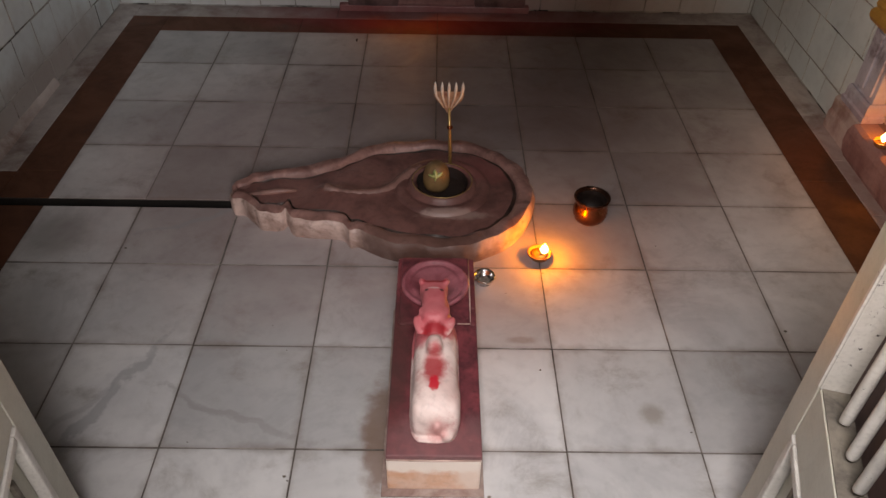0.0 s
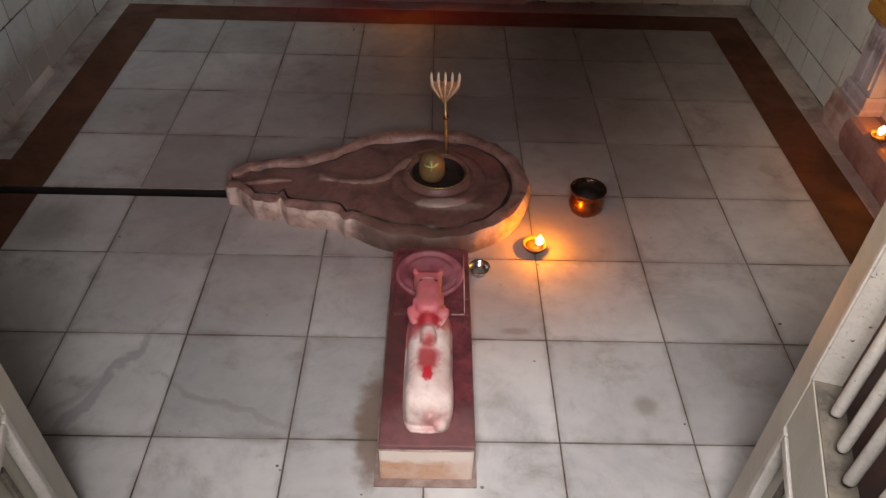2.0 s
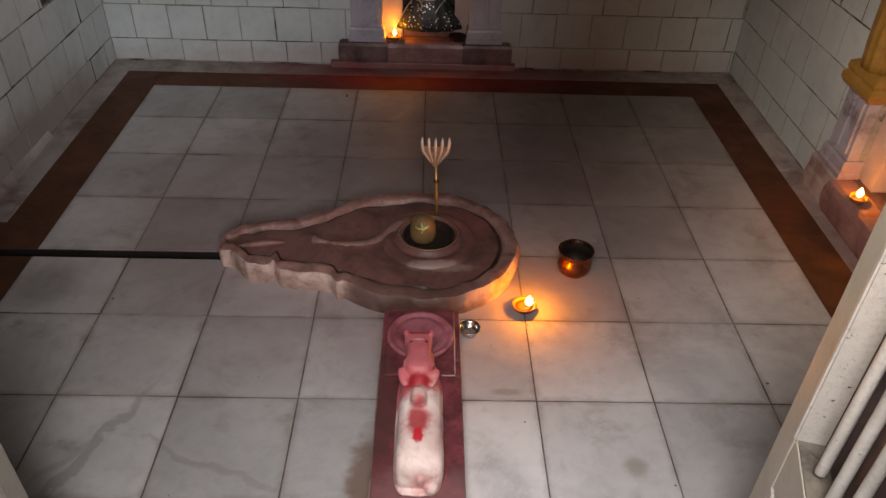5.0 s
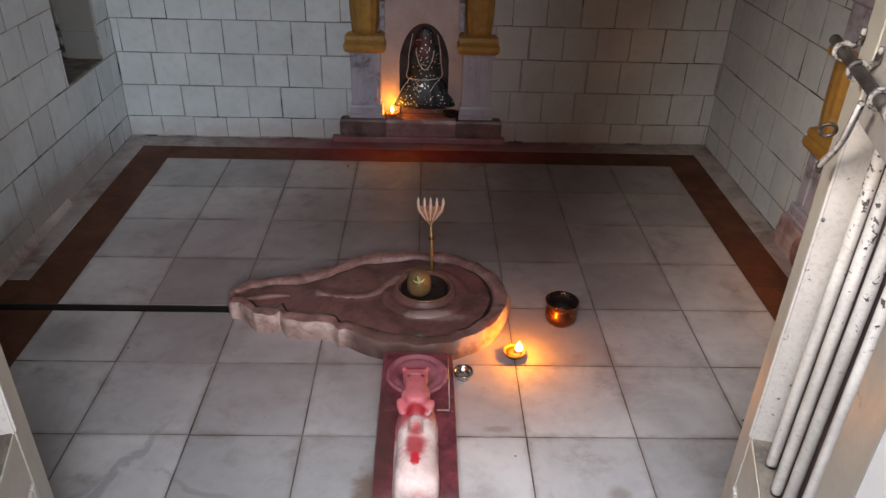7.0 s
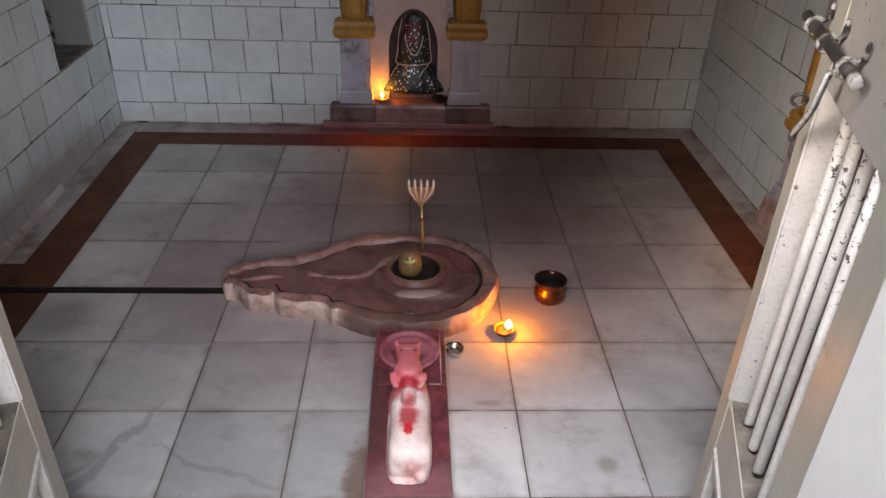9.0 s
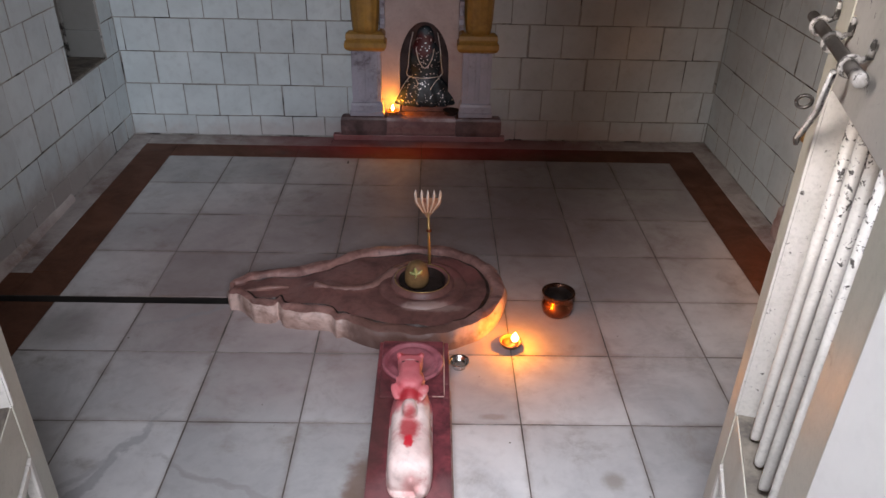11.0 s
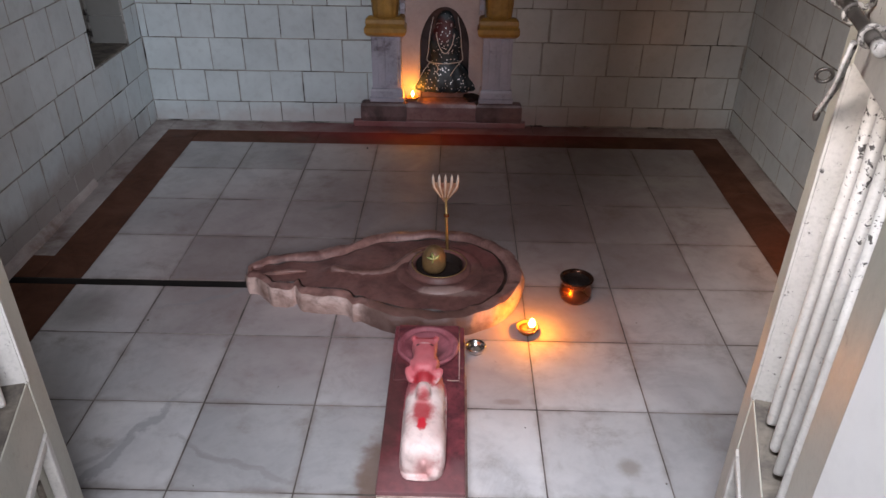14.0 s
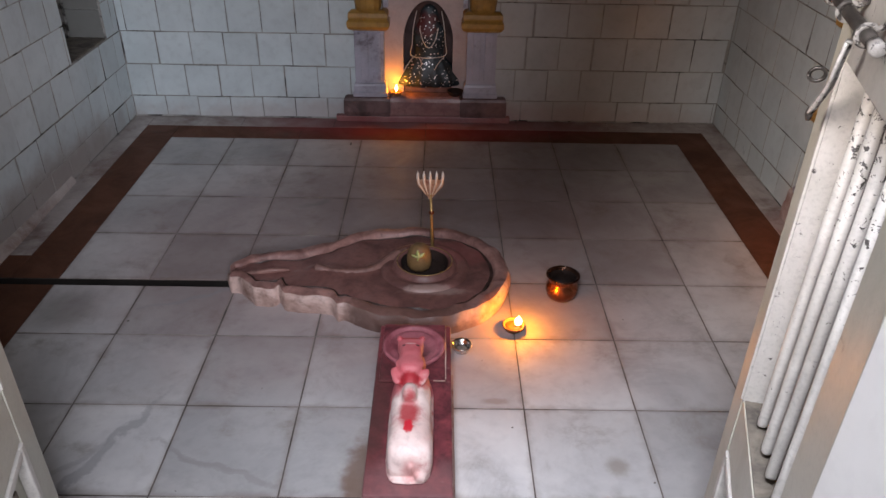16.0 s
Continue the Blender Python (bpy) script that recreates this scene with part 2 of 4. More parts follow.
WORNSTONE = surface("worn_stone", (0.66, 0.47, 0.41), (0.33, 0.19, 0.15), 13, 0.5, fine=60, grain=0.25, bump=0.45, dirt=(0.13, 0.07, 0.055), dirt_at=(0.54, 0.70), dirt_scale=11, bump_size=0.005,
                    patches=[((-0.03, -1.51, 0.02), (0.75, 1.0, 1.0), 0.11, 0.09, (0.10, 0.048, 0.038), 0.85)])
BRASS = surface("dull_brass", (0.50, 0.33, 0.13), (0.34, 0.21, 0.08), 30, 0.38, metal=0.6, fine=120)
SILVER = surface("tarnished_silver", (0.84, 0.80, 0.74), (0.64, 0.59, 0.52), 30, 0.4, metal=0.25, fine=120)
FANPLATE = surface("dull_fan_metal", (0.44, 0.31, 0.22), (0.30, 0.19, 0.13), 40, 0.4, metal=0.4, fine=120, dirt=(0.18, 0.03, 0.03), dirt_at=(0.56, 0.7), dirt_scale=40)
COPPER = surface("copper", (0.42, 0.15, 0.07), (0.24, 0.08, 0.04), 18, 0.28, metal=1.0, fine=90, rough_spread=0.1)
DARKPOT = surface("pot_inside", (0.030, 0.016, 0.012), (0.018, 0.010, 0.008), 20, 0.6, metal=0.0)
RIMCOPPER = surface("tarnished_copper", (0.10, 0.040, 0.024), (0.05, 0.022, 0.015), 20, 0.35, metal=0.8, fine=90)
CLAY = surface("lamp_clay", (0.34, 0.14, 0.05), (0.22, 0.09, 0.035), 30, 0.6, fine=120)
LINGAM = surface("anointed_stone", (0.30, 0.17, 0.07), (0.15, 0.085, 0.038), 16, 0.5, fine=90)
LEAF = surface("wet_leaf", (0.55, 0.58, 0.26), (0.34, 0.40, 0.12), 40, 0.4, fine=120)
PINK = surface("pink_marble", (0.82, 0.66, 0.61), (0.66, 0.46, 0.42), 13, 0.55, fine=60, grain=0.22, bump=0.45, dirt=(0.56, 0.20, 0.19), dirt_at=(0.50, 0.72), dirt_scale=14,
               patches=[((0.0, -1.925, 0.24), (1.0, 1.0, 0.6), 0.078, 0.030, (0.58, 0.075, 0.095), 0.85),
                        ((0.004, -2.084, 0.232), (1.25, 0.65, 0.4), 0.016, 0.024, (0.42, 0.030, 0.036), 0.9),
                        ((0.004, -2.124, 0.230), (1.1, 0.6, 0.4), 0.008, 0.006, (0.60, 0.012, 0.025), 0.97),
                        ((0.004, -2.002, 0.24), (0.7, 1.2, 0.4), 0.014, 0.010, (0.40, 0.015, 0.022), 0.95),
                        ((0.012, -2.195, 0.16), (1, 1, 0.6), 0.012, 0.016, (0.62, 0.26, 0.24), 0.7),
                        ((-0.015, -1.893, 0.262), (1, 1, 0.3), 0.0034, 0.002, (0.05, 0.02, 0.02), 0.9), ((0.019, -1.893, 0.262), (1, 1, 0.3), 0.0034, 0.002, (0.05, 0.02, 0.02), 0.9),
                        ((0.002, -1.886, 0.262), (0.5, 2.0, 0.3), 0.004, 0.005, (0.86, 0.72, 0.68), 0.45), ((0.002, -1.858, 0.25), (0.4, 2, 0.4), 0.010, 0.006, (0.40, 0.03, 0.04), 0.9)])
MAROON = surface("kumkum_stone", (0.27, 0.062, 0.070), (0.09, 0.022, 0.028), 14, 0.42, fine=60, grain=0.45, bump=0.6, dirt=(0.40, 0.22, 0.20), dirt_at=(0.58, 0.72), dirt_scale=10,
                 # second patch paints the shaded left side of the plinth top darker
                 patches=[((0.0, -2.22, 0.128), (0.35, 1, 1), 0.050, 0.06, (0.25, 0.120, 0.120), 0.55), ((-0.085, -1.98, 0.128), (1, 0.2, 1), 0.022, 0.03, (0.09, 0.036, 0.032), 0.75)])
DISCSTONE = surface("rose_stone", (0.48, 0.15, 0.175), (0.24, 0.05, 0.062), 12, 0.5, fine=60, grain=0.25, bump=0.25, dirt=(0.20, 0.07, 0.075), dirt_at=(0.5, 0.7), dirt_scale=9)
PEACH = surface("orange_stone", (0.78, 0.54, 0.43), (0.70, 0.36, 0.22), 9, 0.5, fine=60, grain=0.2, bump=0.25, dirt=(0.78, 0.62, 0.52), dirt_at=(0.56, 0.70), dirt_scale=13,
                patches=[((0.0, -2.235, 0.108), (0.06, 1, 1), 0.026, 0.022, (0.84, 0.74, 0.66), 0.9), ((0.09, -2.235, 0.06), (1, 1, 0.6), 0.025, 0.03, (0.80, 0.68, 0.60), 0.7)])
WORNLIP = surface("stained_cement", (0.40, 0.31, 0.27), (0.22, 0.13, 0.11), 14, 0.7, fine=70, grain=0.25)
LILAC = surface("lilac_paint", (0.45, 0.44, 0.51), (0.35, 0.345, 0.40), 8, 0.5, fine=70, dirt=(0.10, 0.075, 0.085), dirt_at=(0.5, 0.72), dirt_scale=7, patches=[((1.47, -1.05, 0.0), (1.7, 1.0, 1.6), 0.22, 0.20, KUM, 0.3)])
GOLD = surface("ochre_paint", (0.46, 0.25, 0.055), (0.33, 0.17, 0.04), 14, 0.4, fine=70, grain=0.2)
NICHE = surface("niche_tile", (0.56, 0.47, 0.45), (0.44, 0.35, 0.33), 5, 0.4, fine=60, dirt=(0.42, 0.26, 0.24), dirt_at=(0.55, 0.8))
DARKBACK = surface("dark_backing", (0.10, 0.055, 0.05), (0.05, 0.03, 0.028), 9, 0.7, fine=70)
STAINED = surface("stained_base", (0.19, 0.11, 0.105), (0.065, 0.036, 0.034), 8, 0.5, fine=60, grain=0.25, dirt=(0.30, 0.17, 0.16), dirt_at=(0.56, 0.75), dirt_scale=7)
ROSEBASE = surface("rose_stained_base", (0.36, 0.20, 0.185), (0.22, 0.10, 0.095), 8, 0.45, fine=60, grain=0.25, dirt=(0.14, 0.05, 0.045), dirt_at=(0.58, 0.75), dirt_scale=6)
DARKSTONE = surface("dark_stone", (0.04, 0.022, 0.017), (0.022, 0.013, 0.010), 12, 0.62, fine=60)
SNAKE = surface("carved_relief", (0.34, 0.172, 0.142), (0.16, 0.078, 0.064), 14, 0.5, fine=70, bump=0.2)
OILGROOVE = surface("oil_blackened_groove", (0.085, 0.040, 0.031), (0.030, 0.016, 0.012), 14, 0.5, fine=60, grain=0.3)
PORCH = surface("porch_stone", (0.40, 0.38, 0.34), (0.30, 0.28, 0.25), 3, 0.7, fine=50)


def flame_material():
    m = bpy.data.materials.new("flame")
    m.use_nodes = True
    nt = m.node_tree
    bs = nt.nodes["Principled BSDF"]
    bs.inputs["Base Color"].default_value = (1, 0.6, 0.2, 1)
    bs.inputs["Emission Color"].default_value = (1.0, 0.55, 0.16, 1)
    bs.inputs["Emission Strength"].default_value = 30
    return m


def sequin_material():
    m = bpy.data.materials.new("sequined_cloth")
    m.use_nodes = True
    nt = m.node_tree
    bs = nt.nodes["Principled BSDF"]
    where = nt.nodes.new("ShaderNodeNewGeometry").outputs["Position"]
    vo = nt.nodes.new("ShaderNodeTexVoronoi")
    wire(nt, where, vo.inputs["Vector"])
    vo.inputs["Scale"].default_value = 74
    spot = ranged(nt, vo.outputs["Distance"], 0.21, 0.27, 1.0, 0.0)
    sparse = ranged(nt, noisy(nt, where, 14, 3), 0.40, 0.45)
    k = maths(nt, "MULTIPLY", spot, sparse)
    cloth = mixed(nt, ranged(nt, noisy(nt, where, 20, 5), 0.4, 0.6), (0.006, 0.015, 0.020), (0.020, 0.040, 0.050))
    cloth = mixed(nt, near(nt, where, (0.0, 0.25, 0.47), (1, 0.3, 0.8), 0.035, 0.03, 20), cloth, (0.10, 0.012, 0.012))
    wire(nt, mixed(nt, k, cloth, (0.95, 0.95, 0.95)), bs.inputs["Base Color"])
    wire(nt, k, bs.inputs["Metallic"])
    bs.inputs["Roughness"].default_value = 0.45
    return m


FIRE = flame_material()
SEQUIN = sequin_material()


# ---- building blocks ----
def as_mesh(name, bm, material, smooth=False):
    bmesh.ops.recalc_face_normals(bm, faces=bm.faces)
    me = bpy.data.meshes.new(name)
    for f in bm.faces:
        f.smooth = smooth
    bm.to_mesh(me)
    bm.free()
    me.materials.append(material)
    return me


def part(name, bm, material, parent, label="", smooth=False):
    ob = new(name, as_mesh(name, bm, material, smooth))
    ob.parent = parent
    return tagged(ob, label)


def thing(name, label, category, m=None, group="", kind=""):
    ob = new(name)
    ob.empty_display_size = 0.05
    if m is not None:
        ob.matrix_world = m
    return tagged(ob, label, category, group, kind)


def solid(name, bm, material, label, category, kind="", smooth=False, m=None):
    ob = new(name, as_mesh(name, bm, material, smooth))
    if m is not None:
        ob.matrix_world = m
    return tagged(ob, label, category, "", kind)


def box(x0, x1, y0, y1, z0, z1, bevel=0.0, bm=None):
    own = bmesh.new()
    bmesh.ops.create_cube(own, size=1.0, matrix=Matrix.Translation(((x0 + x1) / 2, (y0 + y1) / 2, (z0 + z1) / 2)) @ Matrix.Diagonal((x1 - x0, y1 - y0, z1 - z0, 1)))
    if bevel:
        bmesh.ops.bevel(own, geom=own.edges[:], offset=bevel, segments=2, affect="EDGES", profile=0.6)
    if bm is None:
        return own
    me = bpy.data.meshes.new("join")
    own.to_mesh(me)
    own.free()
    bm.from_mesh(me)
    bpy.data.meshes.remove(me)
    return bm


def lathe(profile, steps=32, m=None, squash=1.0, ripple=None, lid=True, cap=True):
    bm = bmesh.new()
    rings = []
    for r, z in profile:
        ring = []
        for i in range(steps):
            a = 2 * math.pi * i / steps
            k = ripple(a, z) if ripple else 1.0
            ring.append(bm.verts.new((r * k * math.cos(a), r * k * squash * math.sin(a), z)))
        rings.append(ring)
    for lo, hi in zip(rings, rings[1:]):
        for i in range(steps):
            bm.faces.new((lo[i], lo[(i + 1) % steps], hi[(i + 1) % steps], hi[i]))
    if lid:
        bm.faces.new(rings[0][::-1])
    if cap:
        bm.faces.new(rings[-1])
    if m is not None:
        bmesh.ops.transform(bm, matrix=m, verts=bm.verts)
    return bm


def tube(points, radius, steps=10, bm=None):
    """A round rod along points; radius a number or one a point."""
    bm = bm or bmesh.new()
    pts = [Vector(p) for p in points]
    rad = radius if isinstance(radius, (list, tuple)) else [radius] * len(pts)
    rings = []
    side = None
    for i, p in enumerate(pts):
        d = (pts[min(i + 1, len(pts) - 1)] - pts[max(i - 1, 0)]).normalized()
        if side is None:
            side = d.orthogonal().normalized()
        side = (side - d * side.dot(d)).normalized()
        up = d.cross(side)
        rings.append([bm.verts.new(p + rad[i] * (math.cos(2 * math.pi * k / steps) * side + math.sin(2 * math.pi * k / steps) * up)) for k in range(steps)])
    for lo, hi in zip(rings, rings[1:]):
        for k in range(steps):
            bm.faces.new((lo[k], lo[(k + 1) % steps], hi[(k + 1) % steps], hi[k]))
    bm.faces.new(rings[0][::-1])
    bm.faces.new(rings[-1])
    return bm


def spline(ctrl, per=8, closed=False):
    """Points of a smooth curve through the controls."""
    c = [Vector(p) for p in ctrl]
    n = len(c)
    out = []
    for i in range(n if closed else n - 1):
        p0, p1, p2, p3 = (c[(i + k) % n] if closed else c[min(max(i + k, 0), n - 1)] for k in (-1, 0, 1, 2))
        for s in range(per):
            t = s / per
            out.append(0.5 * (2 * p1 + (p2 - p0) * t + (2 * p0 - 5 * p1 + 4 * p2 - p3) * t * t + (3 * p1 - p0 - 3 * p2 + p3) * t ** 3))
    if not closed:
        out.append(c[-1])
    return out


def slab_piece(name, w, d, h, edge, material, rim=None):
    """A flat piece with eased upper edges, its top at z = 0 and its middle at the origin."""
    bm = bmesh.new()
    rows = []
    for z, e in ((-h, 0.0), (-edge, 0.0), (0.0, edge)):
        rows.append([bm.verts.new((sx * (w / 2 - e), sy * (d / 2 - e), z)) for sx, sy in ((-1, -1), (1, -1), (1, 1), (-1, 1))])
    for lo, hi in zip(rows, rows[1:]):
        for i in range(4):
            bm.faces.new((lo[i], lo[(i + 1) % 4], hi[(i + 1) % 4], hi[i])).material_index = 1 if rim else 0
    bm.faces.new(rows[2])
    me = as_mesh(name, bm, material)
    if rim:
        me.materials.append(rim)
    return me


def piece(name, mesh, parent, m):
    ob = new(name, mesh)
    ob.parent = parent
    ob.matrix_basis = m
    return ob


# ---- the room ----
T = 0.305
XL, XR, YB, YF, TOP = -1.482, 1.477, 0.270, -2.800, 2.9
YOUT = -3.22
DL, DR, DTOP = -0.545, 0.455, 2.06
DRAIN0, DRAIN1 = -1.262, -1.222

floor = solid("floor", box(XL - 0.1, XR + 0.1, YOUT, YB + 0.2, -0.14, -0.05), DRAIN, "white marble tiled floor with a dark brown stone border", "floor", "structure")
bm = box(XL, XR, DRAIN1, YB, -0.05, -0.0022)
box(XL, XR, YF, DRAIN0, -0.05, -0.0022, bm=bm)
box(-0.55, XR, DRAIN0, DRAIN1, -0.05, -0.0022, bm=bm)
part("mortar_bed", bm, GROUT, floor)
part("drain_lining", box(XL, -0.55, DRAIN1 - 0.003, DRAIN1 - 0.001, -0.0495, -0.004), DRAIN, floor, "thin dark sheet along the side of the drain channel")

ceiling = solid("ceiling", box(XL - 0.15, XR + 0.15, YOUT, YB + 0.35, TOP, TOP + 0.12), PLASTER, "plain dark limewashed ceiling, out of view", "ceiling", "structure")

# shrine openings: half width, foot and head of the recess
SHW, SZ0, SZ1 = 0.205, 0.125, 1.02
SBX, SRY = -0.005, -1.108
bm = box(XL - 0.15, SBX - SHW, YB, YB + 0.3, -0.1, TOP)
box(SBX + SHW, XR + 0.15, YB, YB + 0.3, -0.1, TOP, bm=bm)
box(SBX - SHW, SBX + SHW, YB, YB + 0.3, -0.1, SZ0 - 0.004, bm=bm)
box(SBX - SHW, SBX + SHW, YB, YB + 0.3, SZ1, TOP, bm=bm)
wall_north = solid("wall_north", bm, WALLJOINT, "back wall clad in glazed white square tiles", "wall", "structure")

bm = box(XR, XR + 0.3, SRY + SHW, YB, -0.1, TOP)
box(XR, XR + 0.3, YOUT, SRY - SHW, -0.1, TOP, bm=bm)
box(XR, XR + 0.3, SRY - SHW, SRY + SHW, -0.1, SZ0 - 0.004, bm=bm)
box(XR, XR + 0.3, SRY - SHW, SRY + SHW, SZ1, TOP, bm=bm)
wall_east = solid("wall_east", bm, WALLJOINT, "side wall clad in white glazed tiles", "wall", "structure")

# left wall with a small square recess
NY0, NY1, NZ0, NZ1, ND = -0.262, 0.115, 0.432, 0.92, 0.17
bm = box(XL - 0.3, XL, YOUT, NY0, -0.1, TOP)
box(XL - 0.3, XL, NY1, YB, -0.1, TOP, bm=bm)
box(XL - 0.3, XL, NY0, NY1, -0.1, NZ0, bm=bm)
box(XL - 0.3, XL, NY0, NY1, NZ1, TOP, bm=bm)
box(XL - 0.3, XL - ND, NY0, NY1, NZ0, NZ1, bm=bm)
wall_west = solid("wall_west", bm, WALLJOINT, "side wall clad in white glazed tiles with a square recess", "wall", "structure")
part("recess_sill", box(XL - ND, XL - 0.002, NY0 + 0.002, NY1 - 0.002, NZ0, NZ0 + 0.008, 0.002), GRIME, wall_west, "dusty grey sill of the recess")
for a, b in ((0.0, 0.125), (0.128, 0.288), (0.291, 0.451)):
    part("recess_tile", box(XL - ND + 0.014, XL - 0.003, NY1 - 0.009, NY1 - 0.001, NZ0 + 0.010 + a, NZ0 + 0.010 + b, 0.003), WALLTILE, wall_west)

bm = box(XL - 0.15, DL, YOUT, YF, -0.1, TOP)
box(DR, XR + 0.15, YOUT, YF, -0.1, TOP, bm=bm)
box(DL, DR, YOUT, YF, DTOP, TOP, bm=bm)
wall_south = solid("wall_south", bm, JAMBPAINT, "thick white painted wall round the doorway", "wall", "structure")
porch = solid("porch_floor", box(-4, 4, -8, YOUT, -0.25, -0.06), PORCH, "grey stone floor outside the doorway", "floor", "structure")
part("threshold", box(DL, DR, YOUT, YF, -0.05, -0.004), PORCH, porch, "worn grey stone threshold")


# pale cement fillet along the foot of the left wall
bm = bmesh.new()
ends = []
for k in range(26):
    y = -0.50 - 2.1 * k / 25
    w = 0.014 + 0.006 * noise.noise(Vector((0, y * 6, 3))) + 0.006 * min(1.0, k / 6)
    h = 0.026 + 0.010 * noise.noise(Vector((2, y * 7, 1))) + 0.014 * min(1.0, k / 8)
    ends.append([bm.verts.new(p) for p in ((XL, y, 0.0), (XL + 0.006 + w, y, 0.0), (XL + 0.006 + w * 0.8, y, h * 0.45), (XL + 0.006, y, h), (XL, y, h))])
for lo, hi in zip(ends, ends[1:]):
    for i in range(5):
        bm.faces.new((lo[i], lo[(i + 1) % 5], hi[(i + 1) % 5], hi[i]))
bm.faces.new(ends[0])
bm.faces.new(ends[-1][::-1])
part("cement_fillet", bm, PALE, wall_west, "pale uneven cement fillet")


# ---- shrine ----
def extruded(profile, x0, x1):
    """A moulding: profile of (y, z) drawn along x."""
    bm = bmesh.new()
    a = [bm.verts.new((x0, y, z)) for y, z in profile]
    b = [bm.verts.new((x1, y, z)) for y, z in profile]
    n = len(profile)
    for i in range(n):
        bm.faces.new((a[i], a[(i + 1) % n], b[(i + 1) % n], b[i]))
    bm.faces.new(a[::-1])
    bm.faces.new(b)
    return bm


def moulded(x0, x1, y0, levels):
    """Stacked block: levels of (overhang, z); front at y0, back in the wall at y = 0.02."""
    bm = bmesh.new()
    rings = []
    for o, z in levels:
        rings.append([bm.verts.new(p) for p in ((x0 - o, y0 - o, z), (x1 + o, y0 - o, z), (x1 + o, max(0.02, y0 + 0.07), z), (x0 - o, max(0.02, y0 + 0.07), z))])
    for lo, hi in zip(rings, rings[1:]):
        for i in range(4):
            bm.faces.new((lo[i], lo[(i + 1) % 4], hi[(i + 1) % 4], hi[i]))
    bm.faces.new(rings[0][::-1])
    bm.faces.new(rings[-1])
    return bm


def fluted_column(cx, cy, z0, z1, r0, r1, flutes=12):
    prof = []
    for i in range(9):
        t = i / 8
        prof.append((r0 + (r1 - r0) * t + 0.004 * math.sin(math.pi * t), z0 + (z1 - z0) * t))
    return lathe(prof, 72, Matrix.Translation((cx, cy, 0)), 0.75, lambda a, z: 1.0 - 0.07 * abs(math.sin(a * flutes / 2)))


def wall_shrine(m, label, split=False):
    """Local frame: x along the wall, y into the wall (wall face at 0), z up."""
    s = thing("wall_shrine", label, "shrine", m)
    if split:
        part("platform", moulded(-0.195, 0.195, -0.052, [(-0.004, 0.0), (0.006, 0.02), (0.012, 0.055), (0.011, 0.095), (0.004, 0.120), (-0.008, 0.131)]), ROSEBASE, s, "rounded maroon-stained stone platform")
        for sx in (-1, 1):
            a, b = sorted((sx * 0.210, sx * 0.395))
            part("pedestal", moulded(a, b, -0.036, [(0.004, 0.0), (0.004, 0.06), (0.0, 0.075), (0.0, 0.118), (-0.006, 0.131)]), PALE, s, "grey stained stone pedestal")
    else:
        part("platform", moulded(-0.178, 0.178, -0.034, [(-0.006, 0.028), (0.0, 0.040), (0.004, 0.075), (0.003, 0.105), (-0.003, 0.122), (-0.012, 0.131)]), ROSEBASE, s, "maroon-stained stone platform")
        for sx in (-1, 1):
            a, b = sorted((sx * 0.184, sx * 0.398))
            part("pedestal", moulded(a, b, -0.036, [(0.0, 0.028), (0.006, 0.034), (0.010, 0.055), (0.009, 0.112), (0.004, 0.125), (-0.006, 0.131)]), STAINED, s, "grey sooty stone pedestal with rounded ends")
        part("foot_step", box(-0.45, 0.43, -0.035, 0.0, -0.004, 0.030, 0.006), PALE, s, "low kumkum-stained stone step")
    part("niche_floor", box(-SHW + 0.002, SHW - 0.002, 0.022, 0.148, 0.10, 0.130), STAINED, s, "oil-stained niche floor")
    dz = -0.045 if split else 0.0
    for sx in (-1, 1):
        a, b = sorted((sx * 0.200, sx * 0.345))
        shaft = part("pilaster", box(a, b, -0.022, 0.02, 0.195, 0.462 + dz, 0.004), LILAC, s, "lilac painted pilaster with sunk panels")
        w = b - a
        part("raised_panel", box(a + 0.030, a + 0.068, -0.030, -0.0215, 0.215, 0.450 + dz, 0.003), LILAC, shaft)
        part("raised_panel", box(b - 0.058, b - 0.016, -0.030, -0.0215, 0.215, 0.450 + dz, 0.003), LILAC, shaft)
        part("base_block", moulded(a - 0.008, b + 0.008, -0.034, [(0.004, 0.1315), (0.006, 0.150), (0.0, 0.156), (0.0, 0.185), (-0.004, 0.197)]), LILAC, shaft, "lilac stepped base block")
        part("capital", moulded(a - 0.004, b + 0.004, -0.026, [(o, z + dz) for o, z in ((0.0, 0.456), (0.016, 0.466), (0.024, 0.480), (0.024, 0.500), (0.014, 0.512), (0.018, 0.522), (0.016, 0.540), (0.0, 0.552))]), GOLD, shaft,
             "ochre moulded capital")
        part("upper_column", fluted_column((a + b) / 2, -0.004, 0.548 + dz, 0.760, 0.060, 0.070), GOLD, shaft, "ochre fluted column", True)
        part("upper_capital", moulded(a, b, -0.030, [(0.0, 0.755), (0.022, 0.770), (0.024, 0.795), (0.006, 0.812)]), GOLD, shaft, "ochre moulded capital")
        part("entablature", moulded(a, b, -0.026, [(0.0, 0.812), (0.0, 0.95), (0.02, 0.965), (0.024, 0.99)]), LILAC, shaft)
        # scalloped bracket beside the arch
        c = sx * 0.200
        part("bracket", extruded([(-0.02, 0.565), (-0.028, 0.590), (-0.02, 0.612), (-0.032, 0.635), (-0.022, 0.66), (-0.034, 0.70), (0.02, 0.70), (0.02, 0.565)], *sorted((c, c - sx * 0.022))), LILAC, s,
             "scalloped lilac bracket")
